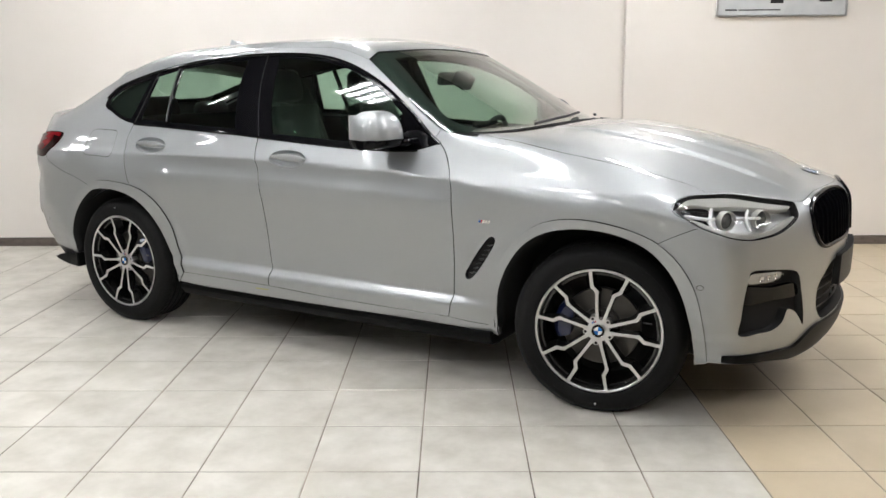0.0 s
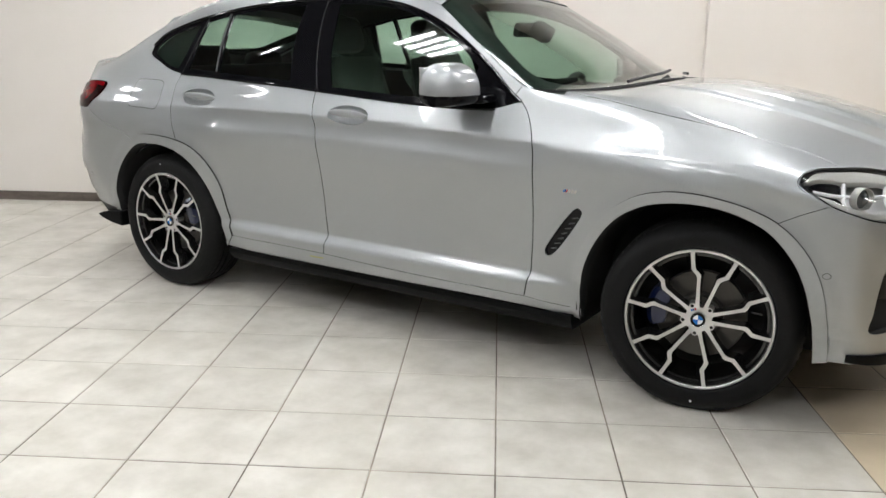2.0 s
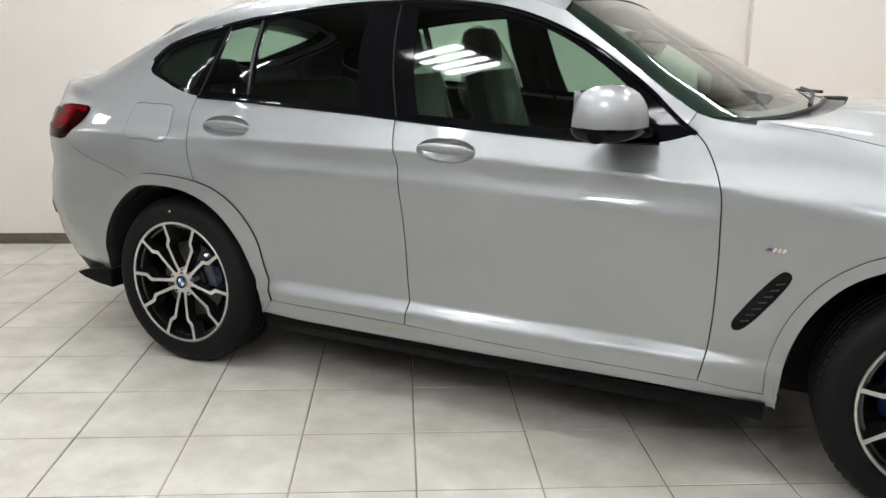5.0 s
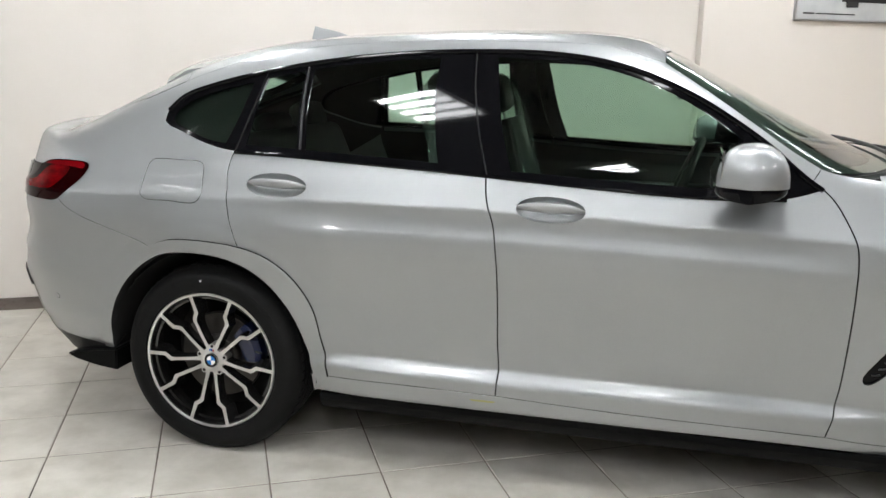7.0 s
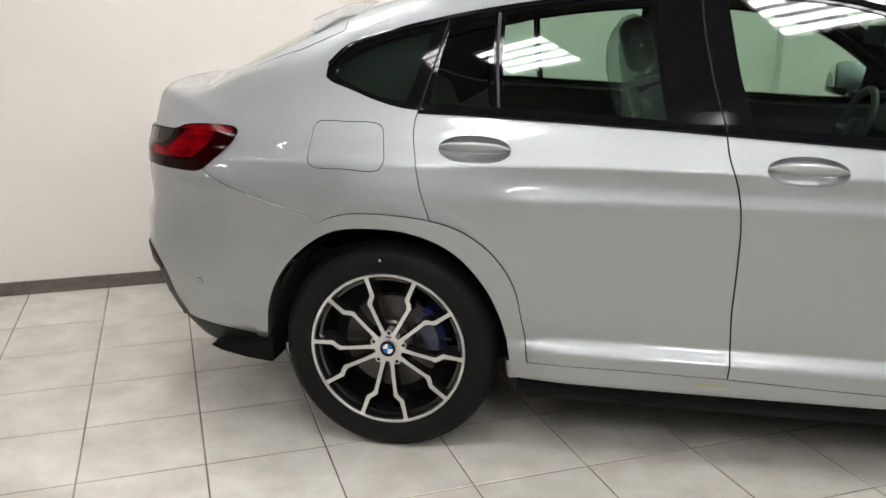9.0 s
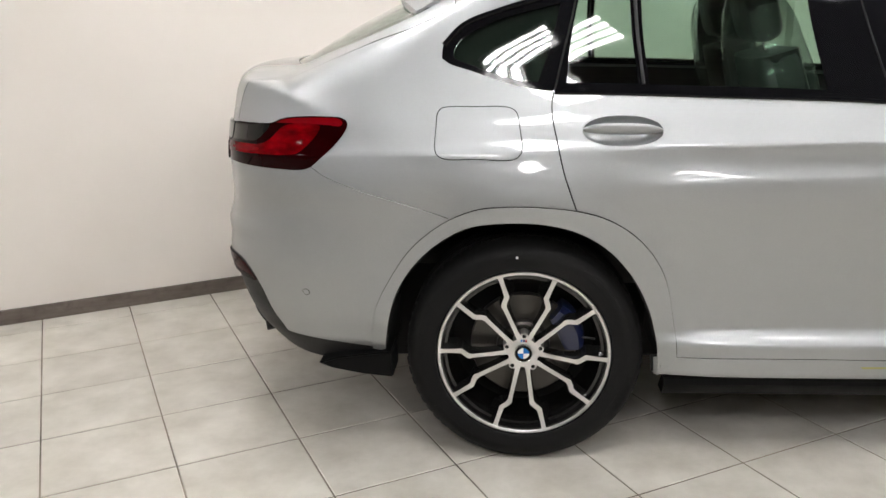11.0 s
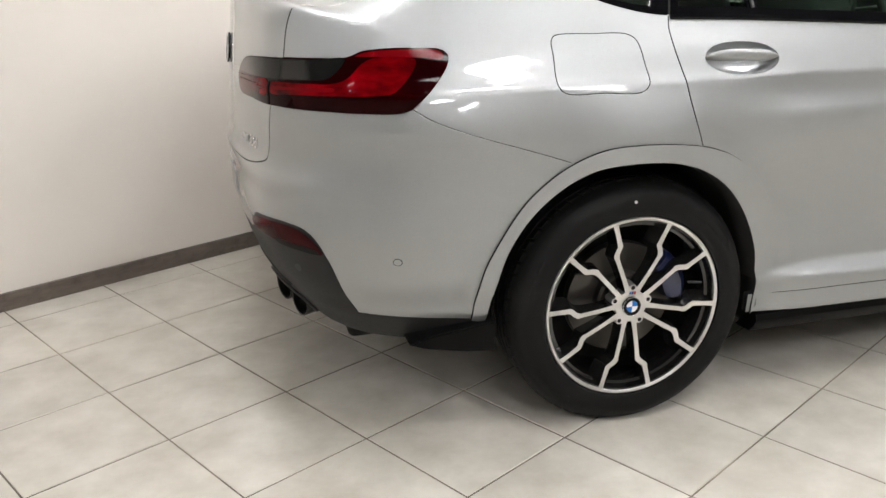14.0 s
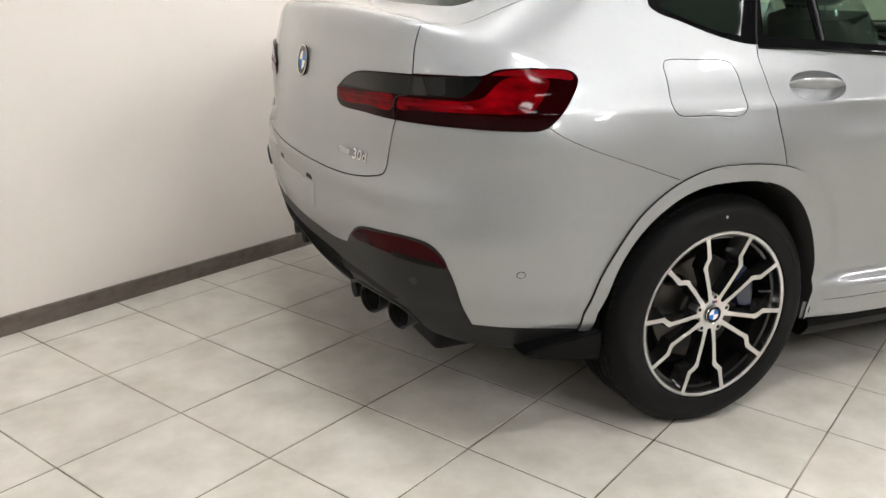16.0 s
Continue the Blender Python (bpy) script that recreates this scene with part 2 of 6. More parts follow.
top_line = curve([(-1.1, 1.256), (-0.98, 1.29), (-0.9, 1.241), (-0.8, 1.230), (-0.7, 1.286), (-0.59, 1.345), (-0.4, 1.434), (-0.1, 1.528), (0.25, 1.577), (0.6, 1.597), (0.95, 1.607), (1.25, 1.603), (1.5, 1.574), (1.8, 1.431), (2.1, 1.279), (2.25, 1.21), (2.35, 1.172), (2.6, 1.163), (3.0, 1.098), (3.3, 1.023), (3.5, 0.962), (3.65, 0.912), (3.75, 0.856), (3.9, 0.605)], 0.035)
top_shift = curve([(-1.2, -0.077), (-0.3, -0.082), (0.5, 0.001), (1.2, 0.03), (2.0, 0.266), (2.6, 0.279), (3.9, 0.284)], 0.12)
crown = curve([(-1.2, 0.018), (-0.88, 0.03), (-0.7, 0.085), (-0.5, 0.115), (-0.3, 0.105), (-0.1, 0.082), (0.3, 0.053), (1.2, 0.051), (1.8, -0.007), (2.3, 0.026), (3, 0.03), (3.8, 0.068)], 0.12)
tail_line = curve([(0.15, -0.72), (0.25, -0.832), (0.33, -0.926), (0.42, -0.991), (0.52, -1.024), (0.6, -1.04), (0.69, -1.041), (0.735, -1.05), (0.775, -1.039), (0.9, -1.027), (1.0, -1.019), (1.1, -1.013), (1.18, -1.021), (1.3, -0.976)], 0.012)
nose_line = curve([(0.15, 3.529), (0.24, 3.646), (0.34, 3.689), (0.5, 3.695), (0.65, 3.698), (0.78, 3.692), (0.9, 3.677), (1.0, 3.618), (1.1, 3.508)], 0.03)


crease_at = curve([(-0.6, 0.973), (0.0, 0.981), (0.39, 0.982), (1.0, 0.983), (1.5, 0.975), (2.13, 0.95), (2.45, 0.936), (2.8, 0.931)], 0.1)


door_swell = curve([(-0.55, 0.0), (-0.42, 0.001), (-0.30, 0.0105), (-0.20, 0.0225), (-0.14, 0.0290), (-0.105, 0.0280), (-0.07, 0.0175), (-0.045, 0.0115), (-0.014, 0.0092), (0.0, 0.012), (0.2, 0.012)], 0.005)   # hollow under the crease, then a soft swell


def side_low(x, z):
    """Half the width at a height: tucked-in sill, ledge, hollow door, and above the crease leaning in to the roof."""
    w = 0.887 + 0.066 * (z - 0.45) + (0.012 + 0.026 * ramp(x, 0.30, 0.62) * (1 - ramp(x, 2.1, 2.42))) * (1 - ramp(z, 0.378, 0.426))
    w = w - 0.9 * np.maximum(0.285 - z, 0) ** 1.5 / 0.25
    over, belt = z - crease_at(x), z - 1.105
    door = ramp(x, 0.2, 0.5) * (1 - ramp(x, 1.95, 2.4))
    w = w + 0.012 * ramp(over, -0.13, 0.0) * (1 - door) + door * door_swell(over)
    over, belt = 0.5 * (over + np.sqrt(over**2 + 0.004**2)), 0.5 * (belt + np.sqrt(belt**2 + 0.02**2))
    cabin = ramp(x, -0.75, -0.25)
    return w - LEAN * over + cabin * (0.24 * belt - 0.42 * belt**2) - (1 - cabin) * 0.1 * belt**2


def shelf(z):
    """The bumper swells over the exhausts and is hollow under the lamps."""
    return 0.010 * bell(z, 0.63, 0.06) - 0.010 * bell(z, 0.82, 0.07)


def half_width(x, z):
    over = z - 1.03
    up = np.minimum(0.5 * (over + np.sqrt(over**2 + 0.03**2)) / 0.25, 1.6)
    w = side_low(x, z) + side_plan(x) + (cabin_plan(x) - side_plan(x)) * up
    low = ramp(z, 0.3, 0.5) * (1 - ramp(z, 0.85, 1.03))
    w = w + low * (FLARE_REAR * bell(x, 0.0, 0.42) + FLARE_FRONT * bell(x, 2.8, 0.58) + CORNER_REAR * ramp(-x, 0.2, 0.6) + CORNER_FRONT * ramp(x, 3.05, 3.3))
    w = w + ramp(-x, 0.35, 0.7) * shelf(z)
    for axle in (0.0, 2.835):
        w = w + 0.006 * (1 - ramp(np.hypot(x - axle, z - 0.36), 0.475, 0.535)) * ramp(z, 0.3, 0.42)
    w = w + HAUNCH * bell(z, 1.06, 0.08) * bell(x, 0.0, 0.5)
    return w


LIP = np.array([(-0.990, 0.0, 1.200), (-0.962, 0.30, 1.195), (-0.925, 0.50, 1.186), (-0.863, 0.657, 1.172), (-0.76, 0.735, 1.147), (-0.68, 0.792, 1.122), (-0.58, 0.832, 1.094), (-0.48, 0.858, 1.072)])


def boot_edge(x, y, z):
    """The raised edge of the boot lid, which runs on round the corner and dies out over the rear wing."""
    out = np.zeros(np.shape(x))
    near = (x < -0.45) & (z > 0.9)
    if not near.any():
        return out
    q = np.stack([x[near], y[near], z[near]], -1)
    d2 = np.full(len(q), 9.0)
    for a, b in zip(LIP[:-1], LIP[1:]):
        t = np.clip((q - a) @ (b - a) / ((b - a) @ (b - a)), 0, 1)
        d2 = np.minimum(d2, ((q - a - t[:, None] * (b - a)) ** 2).sum(-1))
    soft = 0.006 + 0.014 * (1 - ramp(q[:, 1], 0.4, 0.65))
    out[near] = (0.016 + 0.004 * (1 - ramp(q[:, 1], 0.4, 0.65))) * (1 - ramp(q[:, 0], -0.72, -0.5)) * np.exp(-np.sqrt(d2 + soft**2) / 0.05)
    return out


def form(p):
    """Below 0 inside the car's skin, above 0 outside it."""
    x, y, z = p[..., 0], np.abs(p[..., 1]), p[..., 2]
    side = y - half_width(x, z)
    dome = 0.013 * ramp(-y, -0.455, -0.42) * ramp(x, 2.45, 2.75) * (1 - ramp(x, 3.3, 3.52)) + 0.010 * ramp(-y, -0.27, -0.225) * ramp(x, 2.7, 2.95) * (1 - ramp(x, 3.3, 3.5))
    top = z - (top_line(x + top_shift(x) * y * y) - crown(x) * (y / 0.7) ** 2 + dome)
    tail = tail_line(z) + TAIL_BOW * (y / 0.7) ** 2 - ramp(y, 0.3, 0.6) * shelf(z) - x
    nose = x - (nose_line(z) - NOSE_BOW * (y / 0.7) ** 2)
    k = ROUND_ROOF + (ROUND_HOOD - ROUND_ROOF) * ramp(x, 2.2, 2.7)
    return either(either(either(side, top, k), tail, ROUND_TAIL), nose, ROUND_NOSE) - boot_edge(x, y, z)


def meet(start, way, far):
    """Where rays from outside first meet the skin; the mask tells which do."""
    start, way = np.asarray(start, float), np.asarray(way, float)
    hit, lo, hi = np.zeros(len(start), bool), np.zeros(len(start)), np.full(len(start), far)
    last = np.zeros(len(start))
    for d in np.linspace(0, far, 90)[1:]:
        inside = (form(start + way * d) < 0) & ~hit
        lo, hi = np.where(inside, last, lo), np.where(inside, d, hi)
        hit |= inside
        last = np.where(hit, last, d)
    for _ in range(22):
        mid = (lo + hi) / 2
        ins = form(start + way * mid[:, None]) < 0
        lo, hi = np.where(ins, lo, mid), np.where(ins, mid, hi)
    return start + way * hi[:, None], hit


def normals(p):
    e = 3e-3
    g = np.stack([form(p + e * a) - form(p - e * a) for a in np.eye(3)], -1)
    return g / np.maximum(np.linalg.norm(g, axis=-1, keepdims=True), 1e-9)

# ---- panels laid on the car's form ----
class Side:
    """Seen square from one side: 1 the left, -1 the right."""

    def __init__(self, s):
        self.s = s

    def flat(self, p):
        return p[:, [0, 2]]

    def rays(self, q):
        return np.stack([q[:, 0], np.full(len(q), self.s * 1.3), q[:, 1]], -1), np.tile([0.0, -self.s, 0.0], (len(q), 1)), 1.3


class Above:
    def flat(self, p):
        return p[:, [0, 1]]

    def rays(self, q):
        return np.c_[q, np.full(len(q), 1.75)], np.tile([0.0, 0.0, -1.0], (len(q), 1)), 1.5


class Slant:
    """Seen from behind and above, halfway."""

    def flat(self, p):
        return np.stack([p[:, 1], (p[:, 0] + p[:, 2]) * 0.5**0.5], -1)

    def rays(self, q):
        k = 0.5**0.5
        return np.stack([q[:, 1] * k - 2 * k, q[:, 0], q[:, 1] * k + 2 * k], -1), np.tile([k, 0.0, -k], (len(q), 1)), 4.0


class Round:
    """Seen all round an upright axis on the centre line, from the tail (-1) or the nose (1)."""

    def __init__(self, x, s):
        self.x, self.s = x, s

    def flat(self, p):
        return np.stack([np.arctan2(p[:, 1], self.s * (p[:, 0] - self.x)) * 0.85, p[:, 2]], -1)

    def rays(self, q):
        a = q[:, 0] / 0.85
        way = np.stack([self.s * np.cos(a), np.sin(a), 0 * a], -1)
        return np.c_[self.x + way[:, 0] * 1.7, way[:, 1] * 1.7, q[:, 1]], -way, 1.7


RIGHT, LEFT, ABOVE, SLANT, TAIL, NOSE = Side(-1), Side(1), Above(), Slant(), Round(-0.25, -1), Round(2.8, 1)


def lift(view, q):
    start, way, far = view.rays(np.asarray(q, float))
    return meet(start, way, far)[0]


def run(view, points, step=0.012, straight=False):
    """A dense line on the skin through points given in a view's flat coordinates (angle in degrees for the round views)."""
    p = np.array(points, float)
    if isinstance(view, Round):
        p[:, 0] = np.radians(p[:, 0]) * 0.85
    n = max(4, int(np.linalg.norm(np.diff(p, axis=0), axis=1).sum() / step))
    if straight:
        d = np.r_[0, np.cumsum(np.linalg.norm(np.diff(p, axis=0), axis=1))]
        t = np.linspace(0, d[-1], n)
        p = np.stack([np.interp(t, d, p[:, k]) for k in (0, 1)], -1)
    else:
        p = smooth_line(p, n)
    return lift(view, p)


def loop(*runs):
    """One closed line out of several, end to end."""
    p = np.vstack(runs)
    keep = np.linalg.norm(p - np.roll(p, 1, 0), axis=1) > 0.003
    return p[keep]


def mirror(p):
    return p * (1, -1, 1)


def inside(q, poly):
    x, y = q[:, 0], q[:, 1]
    got = np.zeros(len(q), bool)
    for (ax, ay), (bx, by) in zip(poly, np.roll(poly, -1, 0)):
        if ay != by:
            got ^= ((ay > y) != (by > y)) & (x < (bx - ax) * (y - ay) / (by - ay) + ax)
    return got


def panel(name, view, edge, mat, parent, holes=(), offset=0.0, cell=0.02, gap=0.002, deep=0.012, flange=0.008, label="", under=None, plain=()):
    """A sheet on the skin inside the closed line edge, without the holes. Its rim is rounded, folds in by deep and has a dark flange."""
    from mathutils.geometry import delaunay_2d_cdt

    loops, outs = [], []
    for k, p in enumerate([edge, *holes]):
        flat = view.flat(p)
        area = (flat[:, 0] * np.roll(flat[:, 1], -1) - np.roll(flat[:, 0], -1) * flat[:, 1]).sum()
        d2 = np.roll(flat, -1, 0) - np.roll(flat, 1, 0)
        out2 = np.stack([d2[:, 1], -d2[:, 0]], -1) * np.sign(area) * (-1 if k else 1)
        n = normals(p)
        t = np.roll(p, -1, 0) - np.roll(p, 1, 0)
        out = np.cross(t, n)
        out /= np.maximum(np.linalg.norm(out, axis=1, keepdims=True), 1e-9)
        turn = ((view.flat(p + 1e-3 * out) - flat) * out2).sum(1)
        out *= np.where(turn < 0, -1, 1)[:, None]
        loops.append(view.flat(p - out * (0.0 if k in plain else gap)))
        outs.append(out)
    lo, hi = loops[0].min(0), loops[0].max(0)
    gx, gy = np.meshgrid(np.arange(lo[0], hi[0], cell), np.arange(lo[1], hi[1], cell))
    grid = np.stack([gx.ravel(), gy.ravel()], -1)
    ok = inside(grid, loops[0])
    for h in loops[1:]:
        ok &= ~inside(grid, h)
    grid = grid[ok]
    rim = np.vstack(loops)
    if len(grid):
        near = np.full(len(grid), 9.0)
        for i in range(0, len(rim), 200):
            near = np.minimum(near, np.linalg.norm(grid[:, None] - rim[None, i:i + 200], axis=2).min(1))
        grid = grid[near > 0.45 * cell]
    pts, edges, at = np.vstack([rim, grid]), [], 0
    for l in loops:
        edges += [(at + i, at + (i + 1) % len(l)) for i in range(len(l))]
        at += len(l)
    co, _, tris, origin, _, _ = delaunay_2d_cdt([Vector(p) for p in pts], edges, [], 0, 1e-7)
    co = np.array([tuple(c) for c in co])
    mid = co[np.array([t[:3] for t in tris])].mean(1)
    ok = inside(mid, loops[0])
    for h in loops[1:]:
        ok &= ~inside(mid, h)
    skin = lift(view, co)
    nor = normals(skin)
    faces, verts, vnor = [], list(skin + nor * offset), list(nor)
    for t, k in zip(tris, ok):
        if k:
            a, b, c = (skin[i] for i in t[:3])
            right = np.dot(np.cross(b - a, c - a), nor[t[0]]) > 0
            faces.append(tuple(t[:3]) if right else tuple(t[:3])[::-1])
    mats = [0] * len(faces)
    where = {}
    for new_i, olds in enumerate(origin):
        for o in olds:
            where[o] = new_i
    at = 0
    if deep:
        for k, (l, out) in enumerate(zip(loops, outs)):
            if k in plain:
                at += len(l)
                continue
            ids = [where.get(at + i) for i in range(len(l))]
            keep = [i for i, v in enumerate(ids) if v is not None]
            base = len(verts)
            for i in keep:
                p, n, o = skin[ids[i]] + nor[ids[i]] * offset, nor[ids[i]], out[i]
                verts += [p + o * 0.0012 - n * 0.0012, p + o * 0.0012 - n * deep, p + o * (0.0012 + flange) - n * deep]
                vnor += [(n + o) * 0.707, o, n]
            m = len(keep)
            for j in range(m):
                k = (j + 1) % m
                a, b = ids[keep[j]], ids[keep[k]]
                ring = [(a, b, base + 3 * k, base + 3 * j)]
                ring += [(base + 3 * j + s, base + 3 * k + s, base + 3 * k + s + 1, base + 3 * j + s + 1) for s in range(2 if flange else 1)]
                pa, pb, pc = (np.array(verts[v]) for v in ring[0][:3])
                same = np.dot(np.cross(pb - pa, pc - pa), vnor[a]) > 0
                for s, f in enumerate(ring):
                    faces.append(f if same else f[::-1])
                    mats.append(0 if s == 0 else 1)
            at += len(l)
    me = bpy.data.meshes.new(name)
    me.from_pydata([tuple(v) for v in verts], [], faces)
    me.materials.append(mat)
    me.materials.append(under or matt_black)
    me.polygons.foreach_set("material_index", mats)
    me.shade_smooth()
    vn = np.array(vnor)
    vn /= np.maximum(np.linalg.norm(vn, axis=1, keepdims=True), 1e-9)
    me.normals_split_custom_set_from_vertices([tuple(v) for v in vn])
    return link(new(name, me), parent, label)


car = thing("car", "silver metallic coupe-roofed SUV parked on the tiles", "car")

# seams, on the right side as (along, up)
S_DOOR_A = run(RIGHT, [(2.08, 1.097), (2.11, 1.068), (2.147, 1.01), (2.178, 0.936), (2.187, 0.80), (2.186, 0.62), (2.179, 0.48), (2.167, 0.385), (2.152, 0.316)])
S_DOOR_B = run(RIGHT, [(1.028, 1.098), (1.038, 1.03), (1.068, 0.935), (1.082, 0.83), (1.087, 0.69), (1.088, 0.53), (1.094, 0.415), (1.09, 0.336)])
S_DOOR_C = run(RIGHT, [(0.09, 1.143), (0.083, 1.11), (0.085, 1.06), (0.095, 1.012), (0.105, 0.96), (0.117, 0.911), (0.133, 0.862), (0.151, 0.811)])
ARCH_R_OUT = [(-0.468, 0.365), (-0.46, 0.446), (-0.443, 0.516), (-0.402, 0.597), (-0.339, 0.689), (-0.278, 0.745), (-0.211, 0.788), (-0.13, 0.819), (-0.041, 0.827), (0.065, 0.823), (0.151, 0.811), (0.241, 0.782), (0.32, 0.731), (0.376, 0.669), (0.417, 0.591), (0.441, 0.486), (0.455, 0.414), (0.464, 0.336)]
ARCH_R_IN = [(-0.43, 0.355), (-0.412, 0.462), (-0.38, 0.562), (-0.324, 0.648), (-0.248, 0.717), (-0.159, 0.765), (-0.055, 0.78), (0.066, 0.774), (0.162, 0.745), (0.248, 0.689), (0.322, 0.60), (0.374, 0.493), (0.401, 0.389), (0.408, 0.336), (0.41, 0.275)]
ARCH_F_OUT = [(2.352, 0.30), (2.354, 0.39), (2.368, 0.468), (2.402, 0.566), (2.464, 0.67), (2.54, 0.744), (2.63, 0.797), (2.725, 0.823), (2.83, 0.829), (2.937, 0.816), (3.024, 0.794), (3.112, 0.757), (3.185, 0.70), (3.244, 0.62), (3.279, 0.525), (3.297, 0.397), (3.301, 0.285)]
ARCH_F_IN = [(2.388, 0.25), (2.394, 0.333), (2.412, 0.462), (2.462, 0.59), (2.545, 0.697), (2.635, 0.755), (2.74, 0.785), (2.86, 0.792), (2.975, 0.774), (3.085, 0.724), (3.168, 0.642), (3.217, 0.55), (3.246, 0.438), (3.256, 0.276)]
GLASS_TOP = [(-0.238, 1.238), (-0.233, 1.278), (-0.176, 1.334), (-0.06, 1.376), (0.12, 1.42), (0.311, 1.456), (0.489, 1.481), (0.662, 1.498), (0.829, 1.507), (0.973, 1.510), (1.134, 1.508), (1.272, 1.498), (1.388, 1.480), (1.502, 1.449), (1.614, 1.406), (1.705, 1.362), (1.795, 1.309), (1.865, 1.263), (1.934, 1.213), (1.985, 1.168), (2.035, 1.127), (2.08, 1.097)]
GLASS_LOW = [(2.08, 1.097), (1.974, 1.067), (1.86, 1.063), (1.727, 1.064), (1.554, 1.07), (1.375, 1.079), (1.189, 1.09), (1.03, 1.099), (0.897, 1.108), (0.694, 1.118), (0.481, 1.128), (0.26, 1.138), (0.092, 1.142), (0.022, 1.15), (-0.063, 1.171), (-0.15, 1.201), (-0.215, 1.222), (-0.238, 1.238)]
ROOF_EDGE = [(1.585, 1.475), (1.4, 1.527), (1.1, 1.542), (0.8, 1.542), (0.5, 1.531), (0.2, 1.498), (-0.1, 1.42), (-0.35, 1.32)]
PILLAR_FRONT = [(2.05, 1.122), (2.072, 1.158)]
SCREEN_EDGE = [(2.072, 1.158), (1.985, 1.21), (1.89, 1.275), (1.72, 1.389), (1.585, 1.475)]
S_GLASS_TOP, S_GLASS_LOW = run(RIGHT, GLASS_TOP), run(RIGHT, GLASS_LOW)
S_ROOF, S_SCREEN = run(RIGHT, ROOF_EDGE), run(RIGHT, SCREEN_EDGE)
S_ARCH_R, S_ARCH_F = run(RIGHT, ARCH_R_OUT), run(RIGHT, ARCH_F_OUT)
S_BUMP = run(RIGHT, [(-0.211, 0.788), (-0.351, 0.834), (-0.495, 0.881), (-0.582, 0.916), (-0.62, 0.940)])
LIGHT_SIDE = [(-67.9, 0.940), (-69.9, 0.972), (-71.7, 1.009), (-72.8, 1.043), (-72.8, 1.060), (-71.7, 1.073), (-68.0, 1.078), (-63.3, 1.078), (-59.9, 1.073), (-57.9, 1.059), (-52.9, 1.056), (-46.9, 1.054)]


def split(line, x):
    """The part of a line from its start to where it is nearest to x, and the rest."""
    i = int(np.abs(line[:, 0] - x).argmin())
    return line[:i + 1], line[i:]


def cut_z(line, z):
    i = int(np.abs(line[:, 2] - z).argmin())
    return line[:i + 1], line[i:]


def both(build):
    """Builds a part on the right, then on the left."""
    return build(RIGHT, lambda p: p), build(LEFT, mirror)


arch_r_back, arch_r_front = split(S_ARCH_R, 0.151)
arch_r_low, arch_r_mid = split(arch_r_back, -0.211)
glass_low_front, rest_ = split(S_GLASS_LOW, 1.03)
glass_low_rear, glass_low_tip = split(rest_, 0.092)
glass_top_rear, rest_ = split(S_GLASS_TOP, 0.1)
DOOR_LOW_F = run(RIGHT, [(2.152, 0.316), (1.5, 0.322), (1.09, 0.336)])
DOOR_LOW_R = run(RIGHT, [(1.09, 0.336), (0.8, 0.338), (0.464, 0.336)])
HANDLES = {"front": (1.255, 0.998), "rear": (0.282, 1.031)}


def oval(at, half, n=40, tilt=0.0):
    t = np.linspace(0, 2 * math.pi, n, endpoint=False)
    x, z = half[0] * np.sign(np.cos(t)) * np.abs(np.cos(t)) ** 0.9, half[1] * np.sin(t)
    return np.stack([at[0] + x * math.cos(tilt) - z * math.sin(tilt), at[1] + x * math.sin(tilt) + z * math.cos(tilt)], -1)


